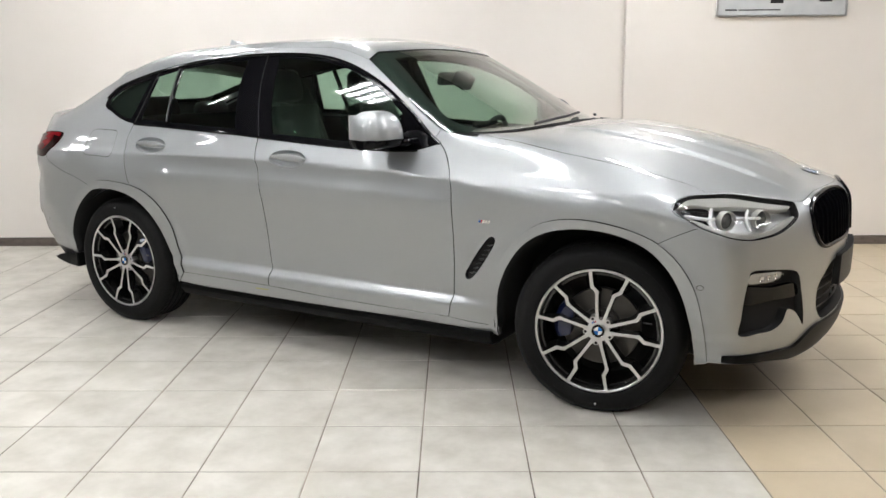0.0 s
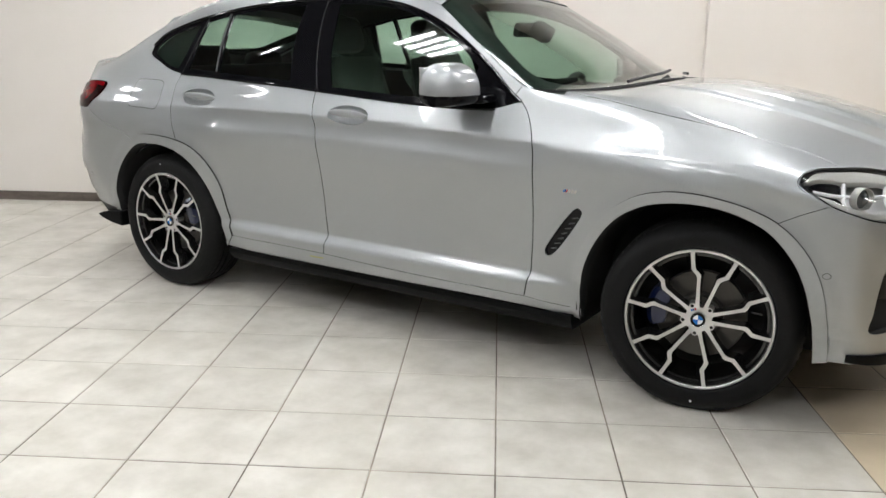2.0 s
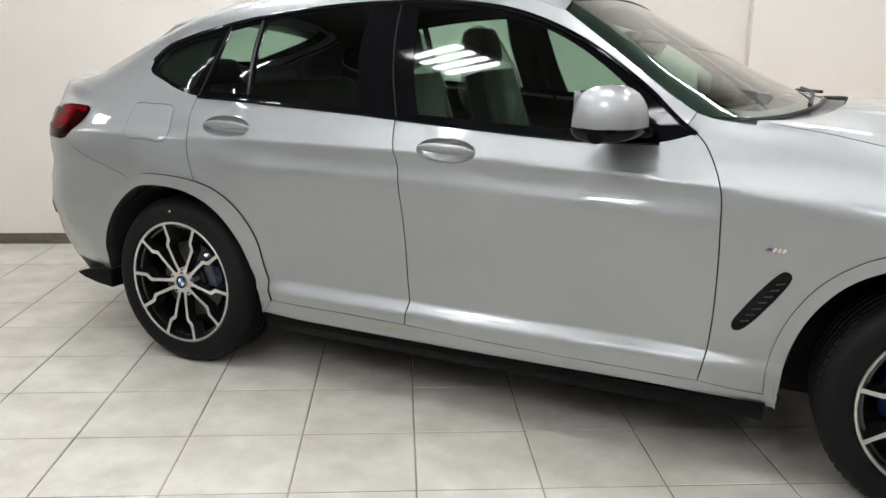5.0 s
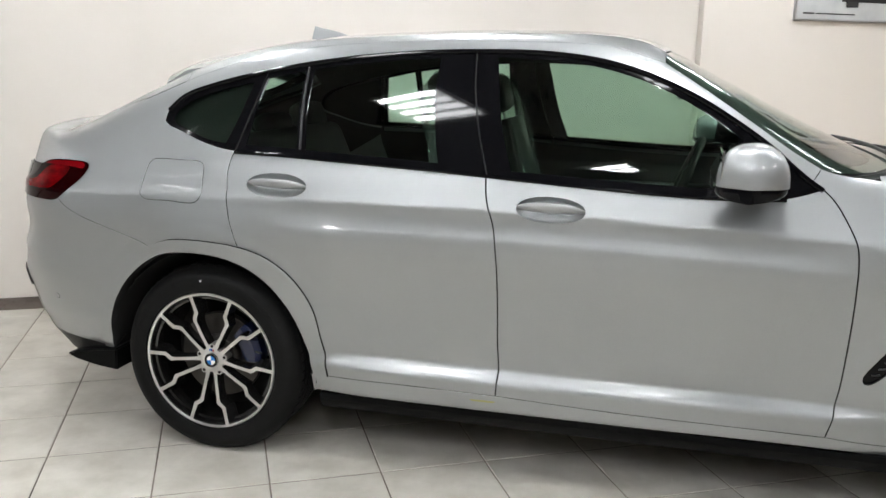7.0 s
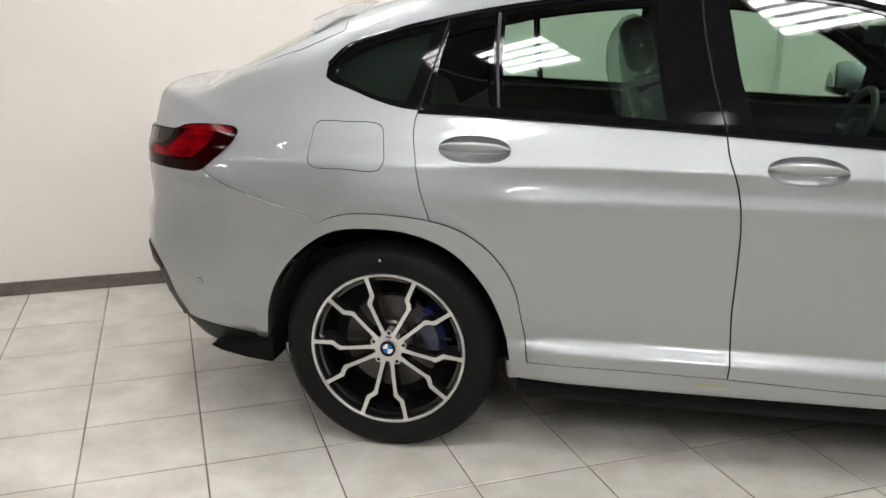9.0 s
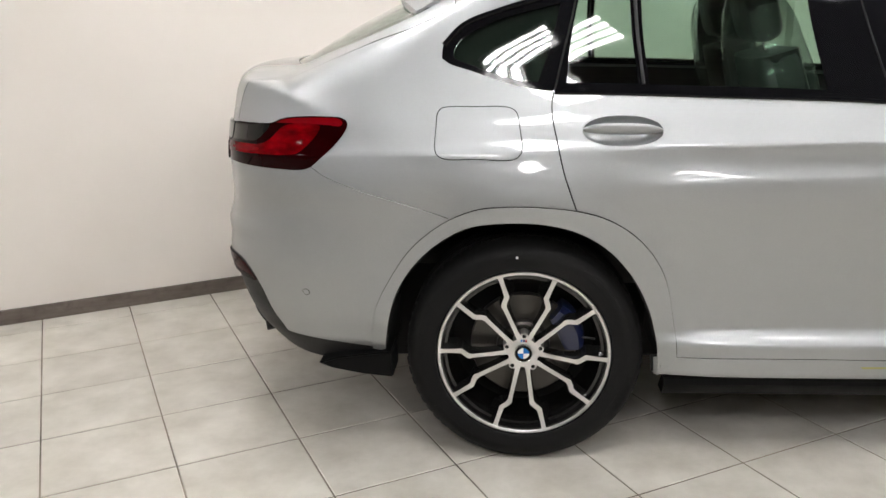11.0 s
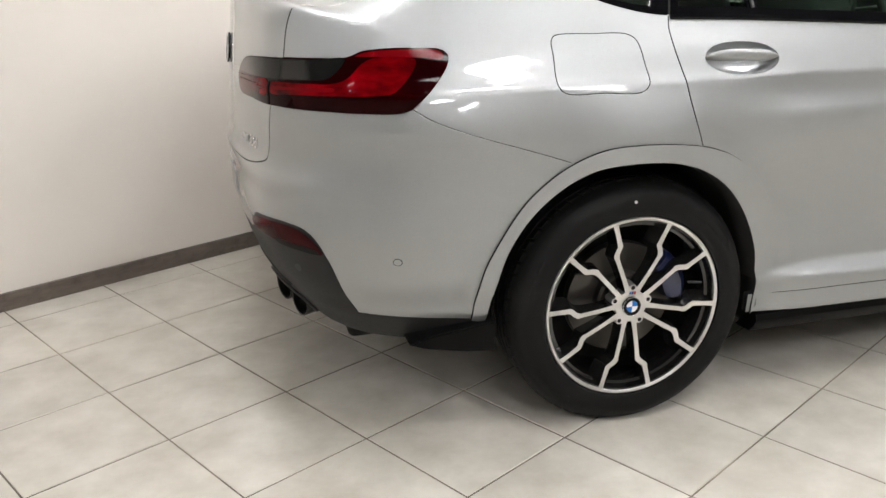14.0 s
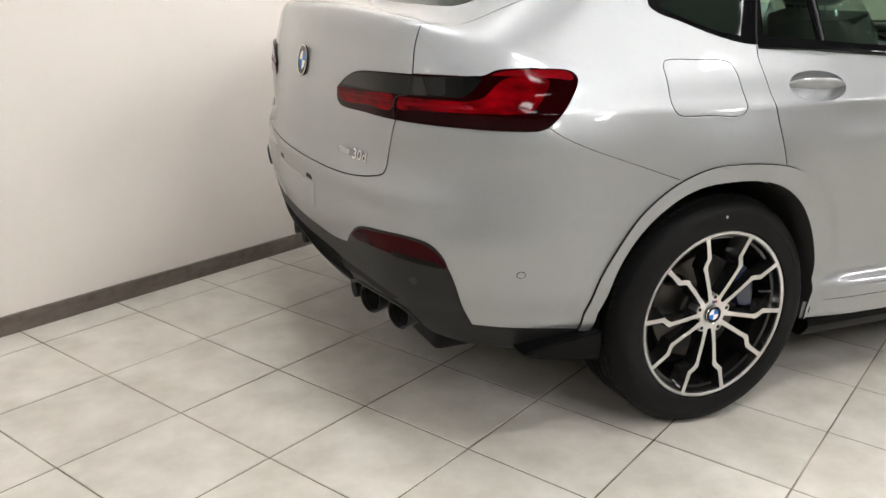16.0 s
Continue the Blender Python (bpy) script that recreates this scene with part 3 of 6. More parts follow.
def doors(view, side):
    """Both doors of one side, with their handles in round bowls."""
    made = []
    for key, edge in (("front", loop(S_DOOR_A, DOOR_LOW_F, S_DOOR_B[::-1], glass_low_front[::-1])), ("rear", loop(S_DOOR_B, DOOR_LOW_R, arch_r_front[::-1], S_DOOR_C[::-1], glass_low_rear[::-1]))):
        bowl = lift(RIGHT, oval(HANDLES[key], (0.113, 0.041), tilt=-0.02))
        door = panel(key + "_door", view, side(edge), silver, car, holes=[side(bowl)], cell=0.016, gap=0.0034, plain=(1,))
        # the bowl behind the handle
        n = normals(bowl)
        c = bowl.mean(0)
        bm = bmesh.new()
        rings = []
        for k, d in ((1.004, -0.0004), (0.99, 0.003), (0.955, 0.012), (0.8, 0.024), (0.45, 0.031), (0.0, 0.033)):
            p = c + (bowl - c) * k - n.mean(0) * d
            rings.append([bm.verts.new(side(q[None])[0]) for q in (p if k else p[:1])])
        for r, s in zip(rings, rings[1:]):
            for j in range(len(r)):
                k = (j + 1) % len(r)
                bm.faces.new((r[j], r[k], s[k], s[j]) if len(s) > 1 else (r[j], r[k], s[0]))
        bmesh.ops.recalc_face_normals(bm, faces=bm.faces)
        part("handle_bowl", bm, silver, door)
        # the grip: a flat bow across the bowl, thicker at its middle
        bm = bmesh.new()
        x0, z0 = HANDLES[key]
        rings = []
        for s in np.linspace(-1, 1, 25):
            x = x0 + s * 0.112
            z = z0 + 0.004 - s * 0.003
            base = lift(RIGHT, [(x, z)])[0]
            nn = normals(base[None])[0]
            rise = 0.002 + 0.016 * (1 - s**4)
            tall = 0.004 + 0.0125 * (1 - abs(s) ** 3)
            o = base + nn * rise - nn * 0.011
            ring = [o + np.array([0, 0, 1]) * tall * math.cos(a) + nn * 0.011 * math.sin(a) for a in np.linspace(0, 2 * math.pi, 14, endpoint=False)]
            rings.append([bm.verts.new(side(np.array(q)[None])[0]) for q in ring])
        for r, s in zip(rings, rings[1:]):
            for j in range(14):
                bm.faces.new((r[j], r[(j + 1) % 14], s[(j + 1) % 14], s[j]))
        bm.faces.new(rings[0]), bm.faces.new(rings[-1][::-1])
        bmesh.ops.recalc_face_normals(bm, faces=bm.faces)
        part("door_handle", bm, silver, door, "silver pull handle")
        made.append(door)
    return made


both(doors)

# front wing
corner = lift(NOSE, [(math.radians(-60.0) * 0.85, 0.936)])[0]
hood_seam = run(ABOVE, [(2.245, -0.785), (2.33, -0.80), (2.447, -0.81), (2.6, -0.824), (2.746, -0.829), (2.9, -0.825), (3.05, -0.805), (3.15, -0.785), (corner[0], corner[1])])
head_back = run(NOSE, [(-60.0, 0.936), (-63.0, 0.9355), (-66.3, 0.9345), (-68.9, 0.920), (-69.8, 0.893), (-69.0, 0.875), (-67.8, 0.865), (-64.6, 0.831)])
FSEAM = run(RIGHT, [(head_back[-1][0], head_back[-1][2]), (3.195, 0.80), (3.112, 0.757)])


def wing(view, side):
    front = split(S_ARCH_F, 3.112)[0]
    top = run(RIGHT, PILLAR_FRONT)
    screen = run(RIGHT, [(2.072, 1.158), (2.13, 1.142), (2.245, 1.128)])
    vent = lift(RIGHT, VENT)
    edge = loop(S_DOOR_A[::-1], run(RIGHT, [(2.08, 1.097), (2.05, 1.122)]), top, screen, hood_seam, head_back, FSEAM, front[::-1], run(RIGHT, [(2.352, 0.30), (2.25, 0.305), (2.152, 0.316)]))
    ob = panel("front_wing", view, side(edge), silver, car, holes=[side(vent)], cell=0.016, gap=0.003)
    panel("side_vent", view, side(vent), gloss_black, ob, offset=-0.012, cell=0.02, gap=-0.004, deep=0.0, label="black slanted air vent")
    for s in np.linspace(0.12, 0.88, 7):
        a, b = np.array([2.262, 0.515]) * (1 - s) + np.array([2.385, 0.692]) * s, 0.012
        pts = lift(RIGHT, [(a[0] - b, a[1] - 0.002), (a[0] + b, a[1] + 0.004)])
        bm = bmesh.new()
        tube(bm, [side(p[None])[0] for p in pts - np.array([0, -0.009, 0])], 0.003, 6)
        part("vent_rib", bm, satin_black, ob)
    return ob


VENT = smooth_line([(2.398, 0.703), (2.396, 0.686), (2.362, 0.628), (2.292, 0.533), (2.262, 0.507), (2.246, 0.507), (2.241, 0.524), (2.268, 0.574), (2.338, 0.672), (2.372, 0.708), (2.386, 0.712)], 60, closed=True)
both(wing)

# the side frame: pillars, roof rail and rear quarter in one
gate_under = run(TAIL, [(0.0, 0.742), (-9.0, 0.742), (-20.0, 0.744), (-27.0, 0.746), (-33.1, 0.752), (-39.0, 0.767), (-42.3, 0.786), (-42.9, 0.81), (-43.2, 0.84), (-43.8, 0.882), (-44.7, 0.935), (-46.9, 1.0), (-46.9, 1.052), (-46.6, 1.118), (-46.9, 1.171)])
gate_side = cut_z(gate_under, 1.054)[1]
S_REAR = run(ABOVE, [tuple(S_ROOF[-1][:2]), (-0.47, -0.671), (-0.6, -0.662), (-0.7, -0.660), (-0.79, -0.659), tuple(gate_side[-1][:2])])
FUEL = smooth_line([(-0.227, 1.102), (-0.136, 1.1025), (-0.039, 1.099), (-0.018, 1.086), (-0.007, 1.031), (-0.003, 0.983), (-0.022, 0.961), (-0.136, 0.961), (-0.232, 0.964), (-0.251, 0.981), (-0.251, 1.053), (-0.247, 1.088)], 90, closed=True)


def frame_side(view, side):
    edge = loop(S_DOOR_C, arch_r_mid[::-1], S_BUMP, run(TAIL, LIGHT_SIDE), gate_side, S_REAR[::-1], S_ROOF[::-1], S_SCREEN[::-1], run(RIGHT, PILLAR_FRONT)[::-1], run(RIGHT, [(2.05, 1.122), (2.08, 1.097)]), S_GLASS_TOP[::-1], glass_low_tip[::-1])
    right = view is RIGHT
    flap = lift(RIGHT, FUEL)
    ob = panel("side_frame", view, side(edge), silver, car, holes=[flap] if right else [], cell=0.018, gap=0.0022)
    if right:
        panel("fuel_flap", view, flap, silver, ob, cell=0.02, gap=0.0026, label="silver fuel filler flap")
    return ob


both(frame_side)


# wheel arch lips and sills
def lips(view, side):
    for name, inner, outer in (("rear_arch_lip", ARCH_R_IN, S_ARCH_R), ("front_arch_lip", ARCH_F_IN, S_ARCH_F)):
        panel(name, view, side(loop(outer, run(RIGHT, inner)[::-1])), silver, car, offset=0.008, cell=0.02, gap=0.001, deep=0.08, flange=0)
    low = run(RIGHT, [(0.400, 0.275), (0.7, 0.274), (1.5, 0.276), (2.2, 0.274), (2.388, 0.25)])
    top = loop(run(RIGHT, [(2.394, 0.30), (2.352, 0.30), (2.25, 0.305), (2.152, 0.316)]), DOOR_LOW_F, DOOR_LOW_R, run(RIGHT, [(0.464, 0.336), (0.395, 0.336)]))
    ob = panel("sill", view, side(loop(low, top)), silver, car, cell=0.02, gap=0.0012)
    bm = bmesh.new()
    s = -1 if view is RIGHT else 1
    prof = [(0.885, 0.270), (0.915, 0.266), (0.920, 0.246), (0.914, 0.232), (0.89, 0.204), (0.82, 0.200)]
    rows = []
    for x in np.linspace(0.43, 2.36, 24):
        rows.append([bm.verts.new((x, s * (y - 0.02), z)) for y, z in prof])
    for r, q in zip(rows, rows[1:]):
        for j in range(len(prof) - 1):
            bm.faces.new((r[j], r[j + 1], q[j + 1], q[j]))
    for r in (rows[0], rows[-1]):
        bm.faces.new(r)
    bmesh.ops.recalc_face_normals(bm, faces=bm.faces)
    part("sill_blade", bm, lip_black, ob, "gloss black sill blade")
    if view is RIGHT:
        panel("sill_sticker", RIGHT, run(RIGHT, [(1.0, 0.3165), (1.09, 0.3175), (1.09, 0.311), (1.0, 0.310), (1.0, 0.3165)], straight=True)[:-1], yellow_tape, ob, offset=0.0012, gap=0.0, deep=0.0, cell=0.02, label="faded yellow transport sticker")


both(lips)

# ---- windows ----
def bow(me, s, depth=0.3, ahead=0.085, down=0.024, round_=0.25):
    """Turns the glazing round the fixed quarter pane a little forward and down, and bows it outwards."""
    n = len(me.vertices)
    co = np.zeros(n * 3)
    me.vertices.foreach_get("co", co)
    co = co.reshape(-1, 3)
    nn = normals(co)
    d = co - (-0.05, 0, 1.27)
    near = 1 - ramp(co[:, 0], 0.2, 0.45)
    co[:, 1] += depth * s * near * (ahead * d[:, 0] - down * d[:, 2] + round_ / 2 * (d[:, 0] ** 2 + d[:, 2] ** 2))
    nn[:, 0] += near * (ahead + round_ * d[:, 0])
    nn[:, 2] += near * (round_ * d[:, 2] - down)
    nn /= np.linalg.norm(nn, axis=1, keepdims=True)
    me.vertices.foreach_set("co", co.ravel())
    me.normals_split_custom_set_from_vertices([tuple(v) for v in nn])


def windows(view, side):
    """The black surround with its openings, and the panes set into them."""
    outer = loop(S_GLASS_TOP, S_GLASS_LOW)
    panes = {
        "quarter_window": [(-0.205, 1.243), (-0.19, 1.285), (-0.10, 1.338), (0.04, 1.376), (0.115, 1.392), (0.10, 1.33), (0.07, 1.23), (0.045, 1.165), (-0.04, 1.178), (-0.14, 1.212)],
        "rear_vent_window": [(0.165, 1.405), (0.315, 1.437), (0.318, 1.30), (0.333, 1.156), (0.24, 1.160), (0.125, 1.163), (0.14, 1.28)],
        "rear_door_window": [(0.345, 1.442), (0.5, 1.462), (0.66, 1.478), (0.82, 1.488), (0.818, 1.36), (0.842, 1.2), (0.858, 1.128), (0.7, 1.138), (0.5, 1.147), (0.360, 1.154), (0.346, 1.30)],
        "front_door_window": [(1.02, 1.492), (1.134, 1.489), (1.272, 1.479), (1.388, 1.459), (1.502, 1.427), (1.60, 1.388), (1.70, 1.335), (1.80, 1.268), (1.855, 1.225), (1.85, 1.15), (1.845, 1.088), (1.727, 1.086), (1.554, 1.092), (1.375, 1.10), (1.22, 1.108), (1.11, 1.112), (1.065, 1.25)],
    }
    corners = {"quarter_window": (4, 7), "rear_vent_window": (0, 1, 3, 5), "rear_door_window": (0, 3, 6, 9), "front_door_window": (0, 8, 10, 15)}
    cuts = {}
    for name, pts in panes.items():
        marks = list(corners[name])
        p = pts[marks[0]:] + pts[:marks[0]] + [pts[marks[0]]]
        marks = [m - marks[0] for m in marks] + [len(pts)]
        cuts[name] = loop(*[run(RIGHT, p[a:b + 1]) for a, b in zip(marks, marks[1:])])
    ob = panel("window_surround", view, side(outer), gloss_black, car, holes=[side(c) for c in cuts.values()], offset=-0.002, cell=0.03, gap=0.0, deep=0.010, flange=0, under=gloss_black)
    bow(ob.data, 1 if view is RIGHT else -1, depth=0.0)
    for name, c in cuts.items():
        pane = panel(name, view, side(c), window_glass, ob, offset=-0.007, cell=0.05, gap=-0.004, deep=0.0, label="green-tinted side window")
        if name == "quarter_window":
            bow(pane.data, 1 if view is RIGHT else -1)
    panel("quarter_trim", view, side(cuts["quarter_window"]), matt_black, ob, offset=-0.022, cell=0.05, gap=-0.012, deep=0.0, label="black trim behind the quarter window")
    # bright-edged gloss strip along the sill of the windows, and the seam between the doors' pillar covers
    line = run(RIGHT, [(x, z - 0.006) for x, z in GLASS_LOW[1:13]], 0.03)
    bm = bmesh.new()
    tube(bm, side(line + normals(line) * 0.001), 0.007, 8)
    part("waist_seal", bm, gloss_black, ob)
    line = run(RIGHT, [(x, z - 0.004) for x, z in GLASS_TOP[1:]], 0.025)
    bm = bmesh.new()
    tube(bm, side(line + normals(line) * 0.0005), 0.0085, 10)
    part("window_moulding", bm, gloss_black, ob, "gloss black moulding over the windows")
    for pts in ([(1.03, 1.10), (0.985, 1.25), (0.955, 1.40), (0.945, 1.505)], [(0.092, 1.142), (0.12, 1.25), (0.145, 1.34), (0.165, 1.432)]):
        line = run(RIGHT, pts, 0.03)
        bm = bmesh.new()
        tube(bm, side(line - normals(line) * 0.0015), 0.0028, 6)
        part("pillar_seam", bm, matt_black, ob)
    for pts in ([(0.327, 1.44), (0.331, 1.30), (0.345, 1.155)],):
        line = run(RIGHT, pts, 0.03)
        bm = bmesh.new()
        tube(bm, side(line + normals(line) * 0.0), 0.005, 8)
        part("window_bar", bm, satin_black, ob)


both(windows)

# windscreen, bonnet, roof
screen_low = run(ABOVE, [(2.12, -0.815), (2.17, -0.80), (2.23, -0.74), (2.30, -0.62), (2.355, -0.45), (2.385, -0.25), (2.39, 0.0)])
screen_top = run(ABOVE, [(1.585, -0.600), (1.60, -0.45), (1.605, -0.2), (1.605, 0.0)])


def whole(*runs):
    """A closed line across both sides from one from the right side's start to the centre line and back."""
    p = np.vstack(runs)
    return loop(p, mirror(p)[::-1])


edge_s = S_SCREEN.copy()
screen_edge = whole(screen_top[::-1], edge_s[::-1], run(RIGHT, [(2.072, 1.158), (2.10, 1.148)]), screen_low[4:])
windscreen = panel("windscreen", ABOVE, screen_edge, window_glass, car, offset=-0.004, cell=0.05, gap=0.003, deep=0.004, flange=0.012, under=satin_black, label="tinted windscreen")
band = whole(screen_top[::-1], edge_s[::-1], run(RIGHT, [(2.072, 1.158), (2.10, 1.148)]), screen_low[4:])
band_in = whole(run(ABOVE, [(1.66, 0.0), (1.66, -0.2), (1.655, -0.42), (1.65, -0.535)]), run(ABOVE, [(1.75, -0.585), (1.9, -0.68), (2.02, -0.735), (2.075, -0.75)]), run(ABOVE, [(2.13, -0.735), (2.20, -0.66), (2.255, -0.54), (2.30, -0.38), (2.32, -0.2), (2.325, 0.0)]))
panel("windscreen_border", ABOVE, band, satin_black, windscreen, holes=[band_in], offset=-0.009, cell=0.05, gap=0.004, deep=0.0, label="black printed glass border")
hood_back = run(ABOVE, [(2.475, 0.0), (2.47, -0.25), (2.445, -0.46), (2.395, -0.635), (2.315, -0.745), (2.245, -0.785)])
nose_top = run(NOSE, [(-60.0, 0.936), (-53.7, 0.9325), (-45.3, 0.9145), (-38.2, 0.8985), (-34.0, 0.890), (-30.0, 0.899), (-25.0, 0.911), (-15.0, 0.919), (0.0, 0.92)])
bonnet = panel("bonnet", ABOVE, whole(hood_back, hood_seam[1:], nose_top[1:]), silver, car, cell=0.014, gap=0.0026)
cowl = whole(run(ABOVE, [(2.36, 0.0), (2.35, -0.25), (2.32, -0.45), (2.25, -0.65), (2.17, -0.77)]), run(ABOVE, [(2.21, -0.81), (2.33, -0.78), (2.43, -0.6), (2.50, -0.3), (2.51, 0.0)]))
panel("scuttle", ABOVE, cowl, satin_black, car, offset=-0.018, cell=0.05, deep=0.02, flange=0, label="black scuttle panel under the wipers")
roof_back = run(ABOVE, [(-0.205, -0.615), (-0.18, -0.45), (-0.165, -0.2), (-0.16, 0.0)])
s_roof_front, s_roof_back = split(S_ROOF, -0.2)
roof = panel("roof", ABOVE, whole(screen_top[::-1], s_roof_front, roof_back), silver, car, cell=0.03, gap=0.0012, deep=0.006)

# rear window and tailgate
glass_low = run(ABOVE, [(-0.815, 0.0), (-0.80, -0.25), (-0.77, -0.37), (-0.738, -0.47), (-0.708, -0.528), (-0.672, -0.55)])
glass_side = run(ABOVE, [(-0.672, -0.55), (-0.6, -0.566), (-0.5, -0.597), (-0.4, -0.62), (-0.3, -0.618), (-0.225, -0.59)])
glass_up = run(ABOVE, [(-0.225, -0.59), (-0.2, -0.4), (-0.185, -0.2), (-0.18, 0.0)])
rear_glass = panel("rear_window", SLANT, whole(glass_low, glass_side, glass_up), window_glass, car, offset=-0.004, cell=0.05, gap=0.001, deep=0.004, flange=0.01, under=gloss_black, label="tinted rear window")
gl_in = whole(run(ABOVE, [(-0.76, 0.0), (-0.745, -0.23), (-0.712, -0.35), (-0.68, -0.44), (-0.65, -0.475)]), run(ABOVE, [(-0.60, -0.492), (-0.5, -0.522), (-0.38, -0.548), (-0.26, -0.53)]), run(ABOVE, [(-0.245, -0.38), (-0.235, -0.2), (-0.23, 0.0)]))
panel("rear_window_border", SLANT, whole(glass_low, glass_side, glass_up), gloss_black, rear_glass, holes=[gl_in], offset=-0.009, cell=0.05, gap=0.002, deep=0.0)
quarter_edge = S_REAR[::-1]
top_side = np.vstack([quarter_edge, s_roof_back[::-1]])
gate_edge = whole(gate_under, top_side[2:], roof_back)
tailgate = panel("tailgate", SLANT, gate_edge, silver, car, holes=[whole(glass_low, glass_side, glass_up)], cell=0.014, gap=0.004)

# ---- tail ----
def rot(p, sign):
    """Flat round-view points, mirrored for the left."""
    return [(a * sign, z) for a, z in p]


bump_low = [(76.7, 0.365), (68.0, 0.378), (58.1, 0.387)]
bump_rise = [(58.1, 0.387), (56.8, 0.433), (55.5, 0.509), (54.5, 0.554), (53.4, 0.598), (51.5, 0.627), (48.0, 0.637), (43.1, 0.634), (36.9, 0.618), (33.4, 0.582), (30.7, 0.539)]
bump_step = [(30.7, 0.539), (27.0, 0.530), (9.3, 0.527), (0.0, 0.527)]
R_BUMP_LOW, R_RISE, R_STEP = (run(TAIL, rot(b, -1)) for b in (bump_low, bump_rise, bump_step))
LIGHT_LOW = run(TAIL, rot([(67.9, 0.940), (66.5, 0.933), (61.6, 0.932), (55.4, 0.934), (44.8, 0.935)], -1))
gate_low_half = cut_z(gate_under, 0.935)[0]
bumper_edge = whole(gate_low_half, LIGHT_LOW[::-1], S_BUMP[::-1], arch_r_low[::-1], R_BUMP_LOW, R_RISE, R_STEP)
bumper = panel("rear_bumper", TAIL, bumper_edge, silver, car, cell=0.018, gap=0.0018)

diff_low = [(0.0, 0.352), (20.0, 0.352), (25.0, 0.365), (28.5, 0.385), (31.0, 0.400), (36.7, 0.405), (43.5, 0.404), (46.5, 0.385), (48.4, 0.346), (50.0, 0.324), (54.2, 0.311), (59.4, 0.304), (67.0, 0.306), (74.0, 0.318), (79.0, 0.335), (79.0, 0.36)]
diffuser_edge = whole(run(TAIL, rot(diff_low, -1)), R_BUMP_LOW, R_RISE, R_STEP)
grille_cut = loop(run(TAIL, [(-26, 0.37), (26, 0.37)]), run(TAIL, [(29, 0.385), (27, 0.455), (24, 0.468), (0, 0.474), (-24, 0.468), (-27, 0.455), (-29, 0.385)]))
diffuser = panel("rear_diffuser", TAIL, diffuser_edge, grey_plastic, car, holes=[grille_cut], cell=0.016, gap=0.0015, deep=0.012, flange=0, label="dark grey plastic rear diffuser")
panel("diffuser_mesh_back", TAIL, grille_cut, matt_black, diffuser, offset=-0.03, cell=0.05, gap=-0.006, deep=0.0)
for a in np.arange(-27, 27.5, 1.5):
    bm = bmesh.new()
    tube(bm, run(TAIL, [(a, 0.372), (a + 1.4, 0.425), (a, 0.47)], 0.02) + np.array([0.008, 0, 0]), 0.0026, 5)
    part("mesh_bar", bm, mesh_black, diffuser)
for z in (0.392, 0.412, 0.432, 0.452):
    bm = bmesh.new()
    tube(bm, run(TAIL, [(-27, z), (0, z), (27, z)], 0.03) + np.array([0.009, 0, 0]), 0.0032, 5)
    part("mesh_bar", bm, mesh_black, diffuser)

for s in (-1, 1):
    q = run(TAIL, rot([(25.5, 0.425), (33.6, 0.434), (40.0, 0.424), (43.4, 0.414), (45.0, 0.432), (40.0, 0.449), (34.4, 0.459), (25.5, 0.466), (25.5, 0.425)], s), straight=True)[:-1]
    panel("diffuser_slot", TAIL, q, matt_black, diffuser, offset=0.0012, cell=0.03, gap=0.0, deep=0.0, label="black slot over the exhaust tips")
    line = run(TAIL, rot([(25.0, 0.370), (28.5, 0.389), (31.0, 0.403), (36.7, 0.408), (43.5, 0.407), (46.5, 0.388), (48.4, 0.349)], s), 0.02)
    bm = bmesh.new()
    tube(bm, line + normals(line) * 0.002, 0.005, 8)
    part("diffuser_lip", bm, grey_plastic, diffuser)
    q = run(TAIL, rot([(22, 0.33), (40, 0.33), (56, 0.32), (54, 0.40), (47, 0.43), (32, 0.43), (24, 0.38), (22, 0.33)], s), straight=True)[:-1]
    panel("exhaust_shroud", TAIL, q, matt_black, diffuser, offset=-0.045, cell=0.04, gap=0.0, deep=0.0)

# gloss flap in front of each rear wheel's rear edge
for s in (-1, 1):
    bm = bmesh.new()
    out = [(-0.405, 0.362), (-0.50, 0.352), (-0.58, 0.338), (-0.645, 0.316), (-0.60, 0.300), (-0.50, 0.286), (-0.405, 0.276)]
    top = [bm.verts.new((x, s * (0.930 - 0.12 * max(0, -x - 0.5)), z)) for x, z in out]
    low = [bm.verts.new((x, s * 0.80, z)) for x, z in out]
    bm.faces.new(top), bm.faces.new(low[::-1])
    for i in range(len(out)):
        j = (i + 1) % len(out)
        bm.faces.new((top[i], low[i], low[j], top[j]))
    bmesh.ops.recalc_face_normals(bm, faces=bm.faces)
    bmesh.ops.bevel(bm, geom=list(bm.edges), offset=0.005, segments=2, affect="EDGES")
    part("bumper_flap", bm, lip_black, diffuser, "gloss black corner flap", smooth=True)

